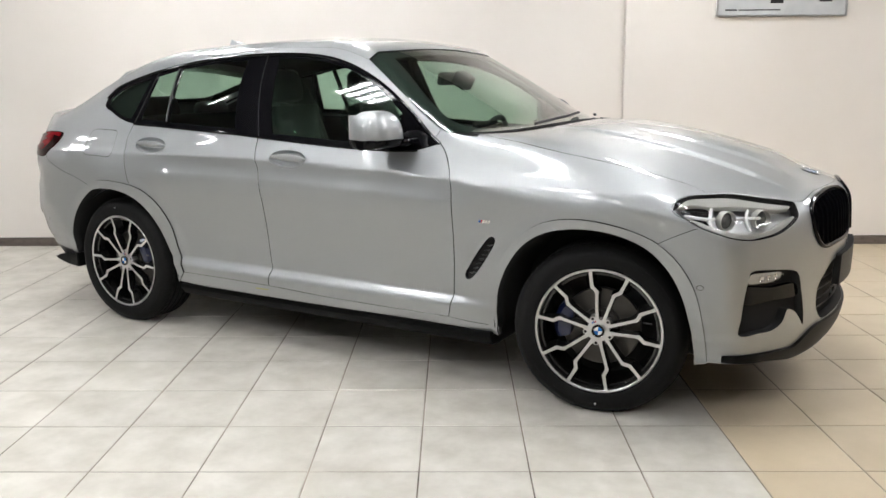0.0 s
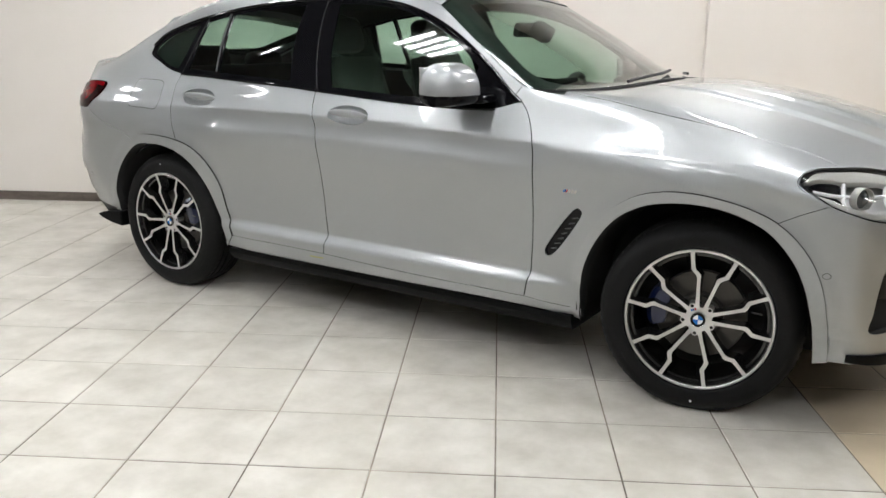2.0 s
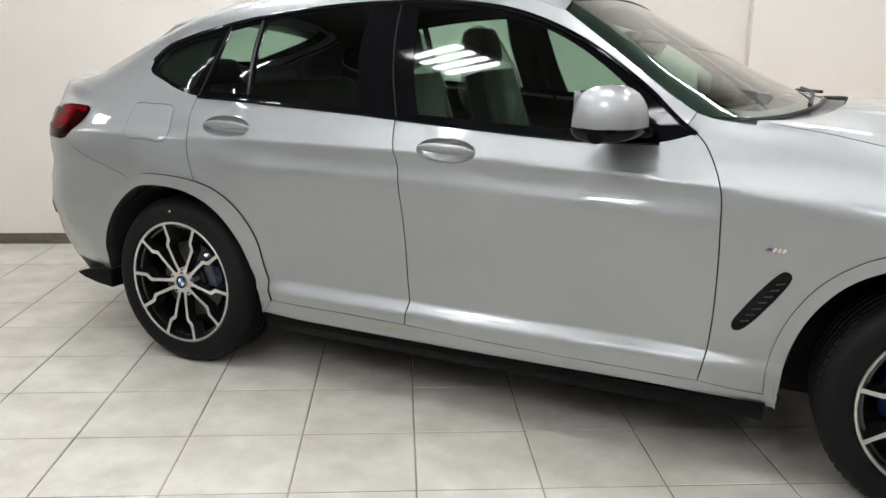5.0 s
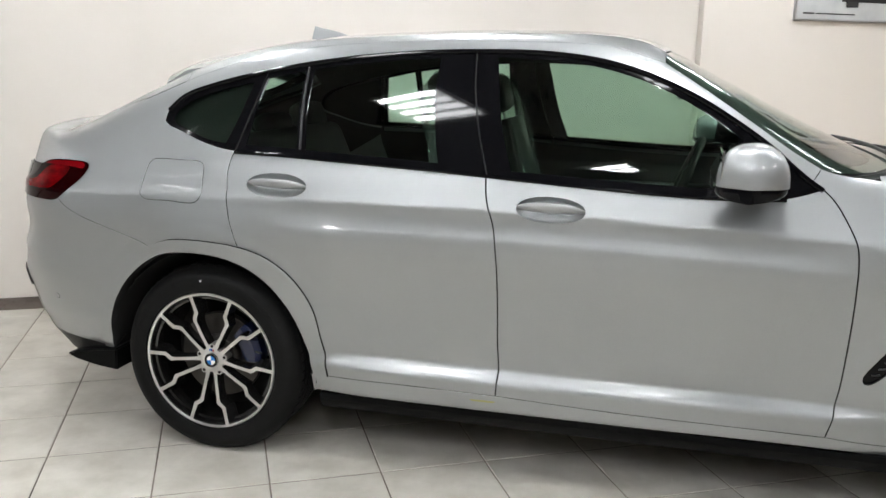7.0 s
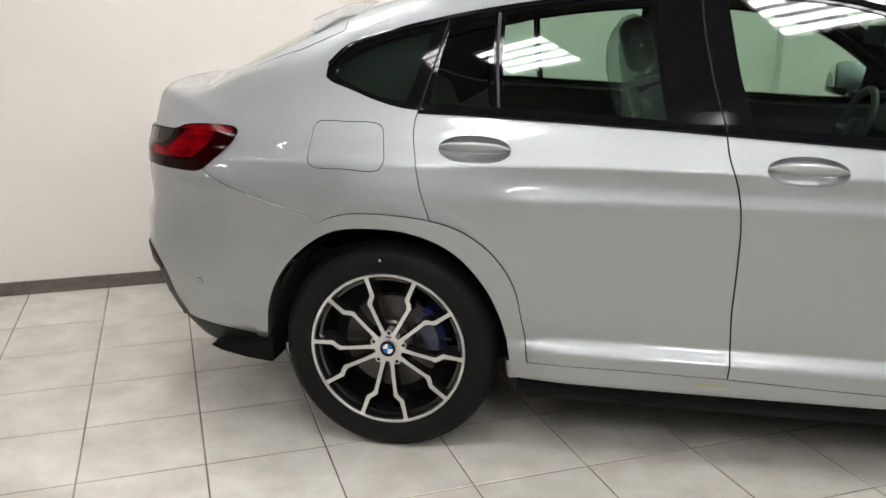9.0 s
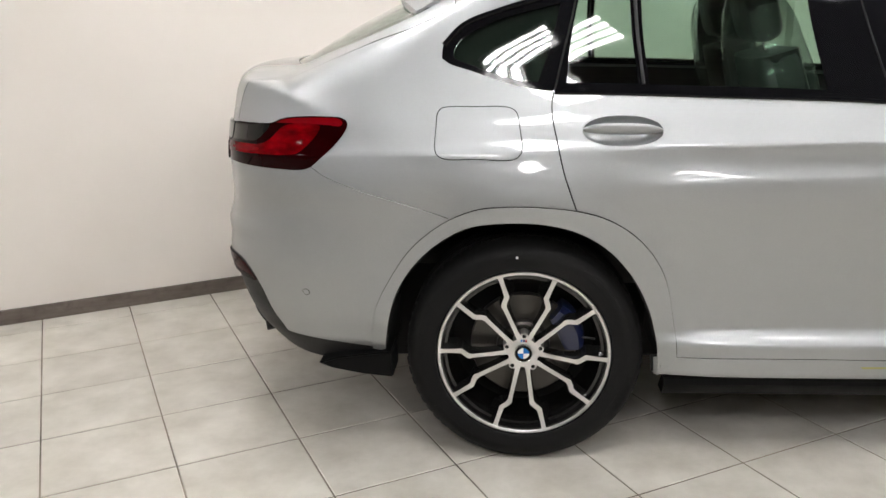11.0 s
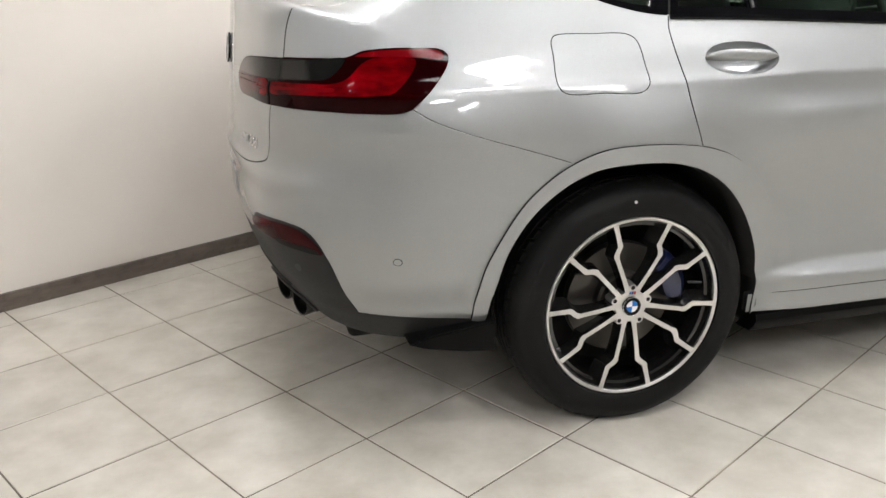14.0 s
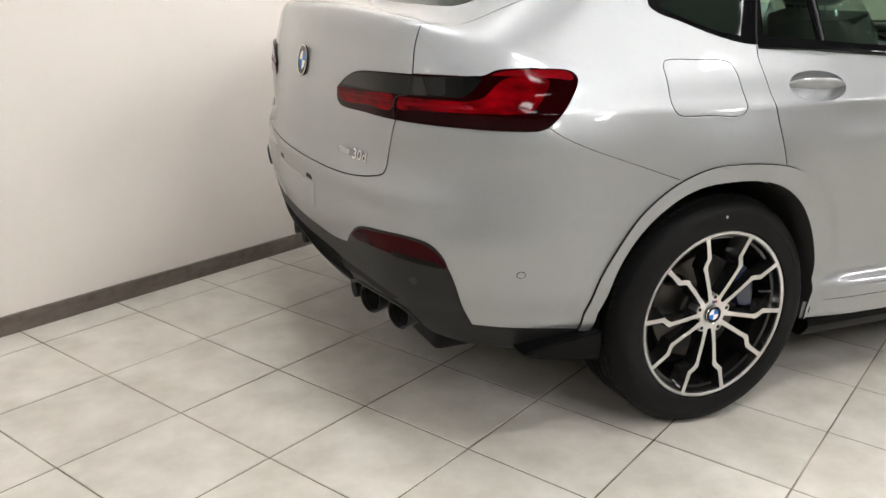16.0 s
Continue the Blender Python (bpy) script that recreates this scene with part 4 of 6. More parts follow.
# red reflectors, sensors and towing-eye cover
for s in (-1, 1):
    pts = [(34.1, 0.586), (36.9, 0.613), (43.1, 0.630), (48.0, 0.634), (51.2, 0.624), (53.1, 0.600), (54.2, 0.562), (51.2, 0.564), (48.3, 0.568), (44.2, 0.576), (39.7, 0.577), (35.4, 0.574)]
    p = run(TAIL, rot(pts + pts[:1], s))[:-1]
    panel("rear_reflector", TAIL, p, red_reflector, diffuser, offset=0.006, cell=0.012, gap=0.003, deep=0.01, flange=0, label="narrow dark red reflector")
    low = [(45.0, 0.588), (49.0, 0.585), (52.8, 0.578), (53.8, 0.563), (51.2, 0.5645), (48.3, 0.5685), (45.0, 0.576)]
    panel("reflector_shade", TAIL, run(TAIL, rot(low + low[:1], s))[:-1], lip_black, diffuser, offset=0.0072, cell=0.02, gap=0.001, deep=0.001, flange=0, under=lip_black)
    for a, z, ring_m in ((65.35, 0.5505, silver),):
        t = np.linspace(0, 360, 24, endpoint=False)
        for r, m, o in ((0.0105, matt_black, 0.0008), (0.0088, ring_m, 0.0016)):
            q = lift(TAIL, np.stack([np.radians(s * a) * 0.85 + r * np.cos(np.radians(t)), z + r * np.sin(np.radians(t))], -1))
            panel("parking_sensor", TAIL, q, m, bumper, offset=o, cell=0.01, gap=0.0, deep=0.0)
    t = np.radians(np.linspace(0, 360, 20, endpoint=False))
    q = lift(TAIL, np.stack([np.radians(s * 48.5) * 0.85 + 0.011 * np.cos(t), 0.505 + 0.011 * np.sin(t)], -1))
    panel("parking_sensor", TAIL, q, satin_black, diffuser, offset=0.001, cell=0.01, gap=0.0, deep=0.0)

# number plate recess on the bumper, without a plate
q = run(TAIL, [(-15.5, 0.59), (15.5, 0.59), (15.5, 0.665), (-15.5, 0.665), (-15.5, 0.59)], straight=True)[:-1]
panel("plate_base", TAIL, q, silver, bumper, offset=0.004, cell=0.03, gap=0.0, deep=0.004, flange=0, under=silver, label="empty silver number plate base")
for a in (-12.5, 12.5):
    q = run(TAIL, [(a - 2.2, 0.675), (a + 2.2, 0.675), (a + 1.6, 0.69), (a - 1.6, 0.69), (a - 2.2, 0.675)], straight=True)[:-1]
    panel("plate_lamp", TAIL, q, matt_black, bumper, offset=0.002, cell=0.03, gap=0.0, deep=0.0)


# tail lamps
def upright(me, low=0.935, lean=0.04, turn=0.33):
    """Swells a lens outwards towards its top, so that its face stands steeper than the body."""
    n = len(me.vertices)
    co = np.zeros(n * 3)
    me.vertices.foreach_get("co", co)
    co = co.reshape(-1, 3)
    nn = normals(co)
    flat = nn * (1, 1, 0)
    co += flat * (np.clip(co[:, 2] - low, 0, 1) * lean)[:, None]
    nn = nn - np.array([0, 0, turn])
    nn /= np.linalg.norm(nn, axis=1, keepdims=True)
    me.vertices.foreach_set("co", co.ravel())
    me.normals_split_custom_set_from_vertices([tuple(v) for v in nn])


def tail_lamp(s):
    outline = [(26.5, 0.985), (29.6, 1.014), (33.7, 1.039), (40.8, 1.050), (46.9, 1.053), (52.9, 1.055), (57.9, 1.058), (59.9, 1.071), (63.3, 1.078), (68.0, 1.078), (71.7, 1.073), (72.8, 1.060), (72.8, 1.043), (71.7, 1.009), (69.9, 0.972), (67.9, 0.942), (66.5, 0.934), (61.6, 0.932), (55.4, 0.934), (49.1, 0.936), (44.7, 0.935), (37.2, 0.936), (28.3, 0.937), (26.8, 0.950)]
    lamp = panel("tail_lamp", TAIL, run(TAIL, rot(outline + outline[:1], s), 0.01)[:-1], red_dark, car, offset=0.005, cell=0.014, gap=0.001, deep=0.008, flange=0, under=red_dark, label="red and smoked wraparound tail lamp")
    pieces = [
        ("smoked_section", [(29.0, 0.997), (31.2, 1.020), (34.2, 1.035), (40.9, 1.046), (46.6, 1.048), (53.0, 1.050), (57.7, 1.053), (56.8, 1.025), (55.4, 1.007), (52.8, 1.004), (47.4, 1.002), (38.2, 1.000)], smoke_lens, 0.0062),
        ("light_guide", [(27.3, 0.985), (38.2, 0.993), (44.0, 0.993), (43.9, 0.962), (38.4, 0.960), (27.9, 0.958)], red_lens, 0.0062),
        ("light_guide", [(45.3, 0.993), (52.9, 0.994), (56.2, 0.995), (58.3, 1.005), (61.2, 1.051), (66.8, 1.055), (68.0, 1.047), (65.5, 0.979), (63.6, 0.973), (56.3, 0.971), (49.6, 0.969), (45.2, 0.968)], red_lens, 0.0062),
        ("light_guide", [(59.2, 1.060), (61.0, 1.069), (66.8, 1.073), (71.2, 1.069), (72.0, 1.060), (71.9, 1.052), (69.1, 1.055), (63.4, 1.059)], red_bright, 0.0062),
        ("reversing_lens", [(47.6, 1.045), (50.0, 1.046), (52.4, 1.047), (52.5, 1.030), (52.7, 1.008), (50.2, 1.0065), (47.8, 1.006), (47.7, 1.025)], reversing_grey, 0.0072),
        ("light_edge", [(45.4, 0.982), (51.0, 0.983), (57.0, 0.984), (57.0, 0.980), (51.0, 0.979), (45.4, 0.978)], red_bright, 0.0075),
        ("light_edge", [(28.0, 0.975), (38.0, 0.980), (43.6, 0.9815), (43.6, 0.979), (38.0, 0.9775), (28.0, 0.9725)], red_bright, 0.0075),
    ]
    for name, pts, m, off in pieces:
        panel(name, TAIL, run(TAIL, rot(pts + pts[:1], s), 0.01)[:-1], m, lamp, offset=off, cell=0.02, gap=0.0, deep=0.001, flange=0, under=m)
    for ob in [lamp, *lamp.children]:
        upright(ob.data)
    line = run(TAIL, rot([(46.9, 1.053), (46.9, 1.005), (44.7, 0.994), (44.6, 0.935)], s), 0.01)
    bm = bmesh.new()
    tube(bm, line + normals(line) * (1, 1, 0) * (0.0065 + 0.04 * np.clip(line[:, 2:] - 0.935, 0, 1)), 0.0018, 6)
    part("lamp_seam", bm, matt_black, lamp)


tail_lamp(-1)
tail_lamp(1)


def roundel(at, normal, radius, parent, up=(0, 0, 1)):
    """A round badge: a dark ring round four quarters, blue and white in turn."""
    n = Vector(normal).normalized()
    x = Vector(up).cross(n).normalized()
    m = Matrix.Translation(at) @ Matrix((x, n.cross(x), n)).transposed().to_4x4()
    bm = bmesh.new()
    lathe(bm, [(0, 0.002), (radius * 0.64, 0.002), (radius * 0.66, 0.0035), (radius * 0.92, 0.004), (radius, 0.0025), (radius, -0.003)], 40, m)
    disc = part("roundel", bm, gloss_black, parent, "round blue, white and black badge")
    for k in range(4):
        bm = bmesh.new()
        t = [k * math.pi / 2 + j * math.pi / 16 for j in range(9)]
        fan = [m @ Vector((0, 0, 0.0032))] + [m @ Vector((radius * 0.62 * math.cos(a), radius * 0.62 * math.sin(a), 0.0032)) for a in t]
        bm.faces.new([bm.verts.new(v) for v in fan])
        part("badge_quarter", bm, badge_white if k % 2 else badge_blue, disc, smooth=False)
    bm = bmesh.new()
    ring = [m @ Vector((radius * 0.98 * math.cos(a), radius * 0.98 * math.sin(a), 0.003)) for a in np.linspace(0, 2 * math.pi, 40, endpoint=False)]
    tube(bm, ring, radius * 0.05, 8, closed=True)
    part("badge_rim", bm, chrome, disc)
    return disc


at = lift(TAIL, [(math.radians(-4.5) * 0.85, 1.032)])
roundel(at[0] + normals(at)[0] * 0.004, normals(at)[0], 0.047, tailgate)


def lettering(text, size, m, mat, parent, name, deep=0.002):
    c = bpy.data.curves.new(name, "FONT")
    c.body, c.size, c.extrude, c.bevel_depth = text, size, deep, 0.0004
    tmp = bpy.data.objects.new(name, c)
    scene.collection.objects.link(tmp)
    me = bpy.data.meshes.new_from_object(tmp.evaluated_get(bpy.context.evaluated_depsgraph_get()))
    bpy.data.objects.remove(tmp)
    me.transform(m)
    me.materials.clear()
    me.materials.append(mat)
    return link(new(name, me), parent)


def on_tail(angle, z):
    """A frame on the tail: x to the right as seen from behind, y up, z outwards."""
    p = lift(TAIL, [(math.radians(angle) * 0.85, z)])
    n = Vector(normals(p)[0])
    x = Vector((0, 0, 1)).cross(n).normalized()
    return Matrix.Translation(Vector(p[0]) + n * 0.003) @ Matrix((x, n.cross(x), n)).transposed().to_4x4()


lettering("30d", 0.040, on_tail(-33.2, 0.799) @ Matrix.Diagonal((1.3, 1, 1, 1)), chrome, tailgate, "model_lettering")
bm = bmesh.new()
box(bm, (-0.036, 0.004, -0.001), (0.034, 0.022, 0.002), 0.003, on_tail(-30.2, 0.799))
part("model_bar", bm, bright_plastic, tailgate, "small grey nameplate bar")
bm = bmesh.new()
for x in (-0.02, 0.018):
    box(bm, (x - 0.012, 0, -0.001), (x + 0.012, 0.03, 0.002), 0.002, on_tail(38.0, 0.80))
part("model_bar", bm, chrome, tailgate)

# roof spoiler
bm = bmesh.new()
rows = []
for y in np.linspace(-0.60, 0.60, 31):
    a = abs(y) / 0.60
    base = lift(ABOVE, [(-0.13 - 0.04 * a * a, y)])[0]
    end = -0.43 + 0.10 * a**3
    glass = lift(ABOVE, [(end + 0.02, y)])[0]
    h = 0.026 * (1 - a**6) + 0.004
    sec = [base + (0.0, 0, 0.0005), (base[0] * 0.55 + end * 0.45, y, base[2] * 0.55 + (glass[2] + h) * 0.45 + 0.012), (end + 0.02, y, glass[2] + h), (end, y, glass[2] + h - 0.008), (end, y, glass[2] + h - 0.026), (end + 0.03, y, glass[2] + h * 0.35), (base[0] - 0.06, y, base[2] - 0.035)]
    rows.append([bm.verts.new(tuple(p)) for p in sec])
for r, q in zip(rows, rows[1:]):
    for j in range(len(r)):
        k = (j + 1) % len(r)
        bm.faces.new((r[j], r[k], q[k], q[j]))
bm.faces.new(rows[0]), bm.faces.new(rows[-1])
bmesh.ops.recalc_face_normals(bm, faces=bm.faces)
part("roof_spoiler", bm, silver, car, "silver roof spoiler over the rear window")

# aerial fin
bm = bmesh.new()
rings = []
for s in np.linspace(0, 1, 12):
    x = 0.225 - 0.185 * s
    w, h = 0.006 + 0.022 * math.sin(math.pi * min(1, s * 0.62 + 0.05)), 0.006 + 0.070 * s**0.8
    z = lift(ABOVE, [(x, 0.0)])[0][2] - 0.003
    rings.append([bm.verts.new((x + 0.012 * u * (s > 0.9), w * math.cos(a) * (1 - 0.75 * math.sin(a)), z + h * math.sin(a))) for a, u in zip(np.linspace(0, math.pi, 11), np.sin(np.linspace(0, math.pi, 11)))])
for r, q in zip(rings, rings[1:]):
    for j in range(10):
        bm.faces.new((r[j], r[j + 1], q[j + 1], q[j]))
bm.faces.new(rings[-1][::-1])
bmesh.ops.recalc_face_normals(bm, faces=bm.faces)
part("aerial_fin", bm, silver, car)

# exhaust tips
for s in (-1, 1):
    for x, y, z in ((-0.925, 0.45, 0.343), (-0.895, 0.612, 0.350)):
        bm = bmesh.new()
        at = pose(x, s * y, z + 0.010, 0, -93, -20 * s)
        lathe(bm, [(0.044, -0.09), (0.0485, -0.004), (0.048, 0.001), (0.046, 0.003), (0.043, 0.001), (0.0415, -0.008), (0.041, -0.016)], 32, at)
        tip = part("exhaust_tip", bm, dark_chrome, car, "dark chromed exhaust tip")
        bm = bmesh.new()
        lathe(bm, [(0.041, -0.014), (0.040, -0.08), (0.0, -0.085)], 32, at)
        part("tip_inside", bm, matt_black, tip)
    bm = bmesh.new()
    lathe(bm, [(0.0, 0.0), (0.028, 0.002), (0.03, -0.1), (0.0, -0.1)], 20, pose(-0.93, s * 0.31, 0.335, 0, -95))
    part("tow_fitting", bm, mesh_black, car)

# ---- nose ----
HEAD = [(69.6, 0.892), (68.8, 0.918), (66.3, 0.9325), (60.0, 0.934), (53.7, 0.930), (45.3, 0.912), (38.2, 0.896), (37.0, 0.890), (37.6, 0.872), (38.4, 0.844), (43.2, 0.806), (48.1, 0.787), (54.6, 0.783), (58.2, 0.793), (61.8, 0.813), (64.6, 0.832), (67.8, 0.866)]
KIDNEY = [(4.0, 0.888), (6.0, 0.902), (14.0, 0.911), (22.0, 0.904), (28.0, 0.890), (31.6, 0.870), (33.0, 0.845), (31.9, 0.771), (28.5, 0.713), (25.0, 0.697), (18.0, 0.697), (8.0, 0.70), (4.6, 0.712), (3.8, 0.75)]
FOG = [(54.3, 0.658), (53.3, 0.666), (49.8, 0.661), (40.2, 0.634), (38.3, 0.615), (36.4, 0.541), (34.2, 0.43), (34.0, 0.392), (37.0, 0.443), (39.4, 0.47), (41.6, 0.479), (43.0, 0.435), (46.2, 0.411), (51.0, 0.412), (55.4, 0.413), (55.5, 0.484), (55.1, 0.577)]
MID = [(0.0, 0.627), (13.7, 0.625), (20.1, 0.613), (24.6, 0.575), (27.7, 0.534), (27.9, 0.453), (25.5, 0.404), (22.5, 0.379), (12.0, 0.376), (0.0, 0.376)]


def closed(view, pts, s=1, step=0.01):
    return run(view, rot(list(pts) + [pts[0]], s), step)[:-1]


nose_bottom = run(NOSE, [(0.0, 0.30), (-20.0, 0.30), (-40.0, 0.297), (-52.0, 0.292), (-61.5, 0.286)])
arch_front = split(S_ARCH_F, 3.112)[1]
front_edge = whole(nose_bottom, arch_front[::-1], FSEAM[::-1], head_back[::-1], nose_top)
mid_cut = whole(run(NOSE, rot(MID, -1)))
cuts = [closed(NOSE, h, s) for h in (HEAD, KIDNEY, FOG) for s in (-1, 1)] + [mid_cut]
front_bumper = panel("front_bumper", NOSE, front_edge, silver, car, holes=cuts, cell=0.018, gap=0.0015, deep=0.04, flange=0.0)
panel("lower_intake", NOSE, mid_cut, matt_black, front_bumper, offset=-0.05, cell=0.05, gap=-0.02, deep=0.0, label="black lower air intake")
for z in (0.42, 0.46, 0.50, 0.54):
    bm = bmesh.new()
    tube(bm, run(NOSE, [(-24, z), (0, z), (24, z)], 0.03) - np.array([0.03, 0, 0]), 0.004, 6)
    part("intake_bar", bm, satin_black, front_bumper)
q = run(NOSE, [(-16.5, 0.51), (16.5, 0.51), (16.5, 0.64), (-16.5, 0.64), (-16.5, 0.51)], straight=True)[:-1]
panel("plate_holder", NOSE, q, satin_black, front_bumper, offset=0.025, cell=0.04, gap=0.0, deep=0.03, flange=0, label="black empty number plate holder")
lip = whole(run(NOSE, [(0.0, 0.246), (-30.0, 0.246), (-36.0, 0.252), (-49.0, 0.292), (-58.0, 0.299)]), run(NOSE, [(-58.0, 0.323), (-52.3, 0.330), (-44.6, 0.319), (-37.8, 0.313), (-32.6, 0.346), (-28.5, 0.366), (-22.0, 0.368), (0.0, 0.362)]))
panel("front_lip", NOSE, lip, lip_black, front_bumper, offset=0.012, cell=0.03, gap=0.0, deep=0.04, flange=0, under=lip_black, label="black front lip")
for s in (-1, 1):
    panel("corner_intake", NOSE, closed(NOSE, FOG, s), matt_black, front_bumper, offset=-0.037, cell=0.03, gap=-0.016, deep=0.0, label="black corner intake")
    panel("intake_bar", NOSE, closed(NOSE, [(54.7, 0.606), (47.1, 0.581), (37.4, 0.567), (36.4, 0.526), (46.7, 0.529), (54.9, 0.538)], s), gloss_black, front_bumper, offset=-0.016, cell=0.02, gap=0.0, deep=0.02, flange=0, under=gloss_black)
    fog = [(54.1, 0.623), (53.4, 0.647), (49.7, 0.646), (43.9, 0.633), (44.3, 0.620), (46.7, 0.608), (50.9, 0.610), (53.7, 0.615)]
    lamp = panel("fog_lamp", NOSE, closed(NOSE, fog, s), bright_plastic, front_bumper, offset=-0.014, cell=0.01, gap=0.0, deep=0.02, flange=0, label="small clear fog lamp")
    panel("fog_lens", NOSE, closed(NOSE, fog, s), lamp_glass, lamp, offset=-0.002, cell=0.02, gap=0.0, deep=0.0)
    for a in (46.5, 48.6, 50.7):
        p = lift(NOSE, [(math.radians(s * a) * 0.85, 0.626)])
        bm = bmesh.new()
        n = Vector(normals(p)[0])
        m_ = Matrix.Translation(Vector(p[0]) - n * 0.012) @ n.to_track_quat("Z", "Y").to_matrix().to_4x4()
        lathe(bm, [(0.0, -0.002), (0.007, 0.0), (0.011, 0.006), (0.012, 0.006)], 16, m_)
        part("fog_reflector", bm, chrome, lamp)
    t = np.radians(np.linspace(0, 360, 22, endpoint=False))
    for r, m, o in ((0.0105, matt_black, 0.0008), (0.0088, silver, 0.0016)):
        q = lift(NOSE, np.stack([np.radians(s * 63.8) * 0.85 + r * np.cos(t), 0.602 + r * np.sin(t)], -1))
        panel("parking_sensor", NOSE, q, m, front_bumper, offset=o, cell=0.01, gap=0.0, deep=0.0)
    # kidney grille: a thick gloss frame round upright bars
    k = closed(NOSE, KIDNEY, s)
    back = panel("kidney_grille", NOSE, k, matt_black, car, offset=-0.05, cell=0.05, gap=-0.01, deep=0.0, label="gloss black double kidney grille")
    bm = bmesh.new()
    tube(bm, k + normals(k) * 0.002, 0.009, 10, closed=True)
    part("grille_frame", bm, gloss_black, back)
    for a in np.linspace(7.0, 30.0, 9):
        zt, zb = 0.902 - 0.008 * ((a - 14) / 8) ** 2, 0.705 + (0.018 if a > 27 else 0.0)
        pts = run(NOSE, [(s * a, zb), (s * (a + 0.4), (zt + zb) / 2), (s * a, zt)], 0.03)
        bm = bmesh.new()
        rows = []
        for p in pts:
            n = normals(p[None])[0]
            sd = np.cross(n, (0, 0, 1))
            rows.append([bm.verts.new(tuple(p + n * f + sd * g)) for f, g in ((0.006, 0.0), (0.002, 0.004), (-0.04, 0.003), (-0.04, -0.003), (0.002, -0.004))])
        for r, q in zip(rows, rows[1:]):
            for j in range(5):
                bm.faces.new((r[j], r[(j + 1) % 5], q[(j + 1) % 5], q[j]))
        bmesh.ops.recalc_face_normals(bm, faces=bm.faces)
        part("grille_bar", bm, gloss_black, back)
    # headlamp
    h = run(NOSE, rot(HEAD + HEAD[:1], s), 0.01, straight=True)[:-1]
    lamp = panel("headlamp", NOSE, h, lamp_grey, car, offset=-0.055, cell=0.04, gap=-0.012, deep=0.0, label="clear headlamp with two round projectors, switched off")
    panel("lamp_cover", NOSE, h, lamp_glass, lamp, offset=-0.001, cell=0.02, gap=0.004, deep=0.006, flange=0.004, under=gloss_black, label="clear lamp cover")
    # bright brow, lower edge, dark chambers and cross bars
    brow = [(68.4, 0.906), (66.4, 0.926), (60.4, 0.928), (54.4, 0.923), (46.4, 0.903), (38.8, 0.884), (43.5, 0.881), (48.5, 0.891), (55.4, 0.901), (60.8, 0.905), (65.5, 0.915)]
    panel("lamp_brow", NOSE, closed(NOSE, brow, s), lamp_silver, lamp, offset=-0.010, cell=0.03, gap=0.0, deep=0.02, flange=0, under=lamp_silver)
    edge_ = [(67.3, 0.870), (64.4, 0.839), (61.6, 0.820), (58.0, 0.800), (54.6, 0.790), (48.2, 0.794), (43.4, 0.813), (39.0, 0.849), (42.6, 0.843), (48.0, 0.811), (54.4, 0.807), (57.8, 0.816), (61.6, 0.835), (64.4, 0.855)]
    panel("lamp_bezel", NOSE, closed(NOSE, edge_, s), lamp_silver, lamp, offset=-0.014, cell=0.03, gap=0.0, deep=0.025, flange=0, under=lamp_silver)
    for pts in ([(67.7, 0.901), (65.6, 0.911), (61.4, 0.902), (62.4, 0.878), (65.9, 0.880)], [(66.7, 0.870), (62.9, 0.864), (62.8, 0.832), (64.8, 0.846)]):
        panel("lamp_chamber", NOSE, closed(NOSE, pts, s), gloss_black, lamp, offset=-0.024, cell=0.03, gap=0.0, deep=0.012, flange=0)
    for pts in ([(67.3, 0.880), (62.4, 0.872), (60.8, 0.876)], [(60.6, 0.904), (62.2, 0.868), (61.9, 0.826)], [(56.9, 0.873), (53.4, 0.870), (49.7, 0.866)], [(51.5, 0.891), (53.8, 0.863), (53.5, 0.820)]):
        line = run(NOSE, rot(pts, s), 0.02)
        bm = bmesh.new()
        tube(bm, line - normals(line) * 0.02, 0.0065, 8)
        part("daylight_bar", bm, badge_white, lamp)
    for a, z in ((57.8, 0.850), (48.9, 0.844)):
        p = lift(NOSE, [(math.radians(s * a) * 0.85, z)])
        n = Vector((0.80, 0.60 * s, 0.0)).normalized()
        m_ = Matrix.Translation(Vector(p[0]) - n * 0.045) @ n.to_track_quat("Z", "Y").to_matrix().to_4x4()
        bm = bmesh.new()
        lathe(bm, [(0.031, 0.0), (0.033, 0.004), (0.035, 0.018), (0.037, 0.018), (0.037, -0.01)], 28, m_)
        ring_ = part("projector", bm, lamp_silver, lamp, "round projector lens in a silver ring")
        bm = bmesh.new()
        lathe(bm, [(0.0, 0.018), (0.012, 0.016), (0.022, 0.010), (0.031, 0.0)], 28, m_)
        part("projector_lens", bm, clear_lens, ring_)

panel("bonnet_badge_seat", ABOVE, lift(ABOVE, np.stack([3.52 + 0.036 * np.cos(np.linspace(0, 6.2, 24)), 0.041 * np.sin(np.linspace(0, 6.2, 24))], -1)), satin_black, bonnet, offset=0.001, cell=0.02, gap=0, deep=0)
at = lift(ABOVE, [(3.52, 0.0)])
roundel(at[0] + normals(at)[0] * 0.003, normals(at)[0], 0.041, bonnet, up=(-1, 0, 0.3))

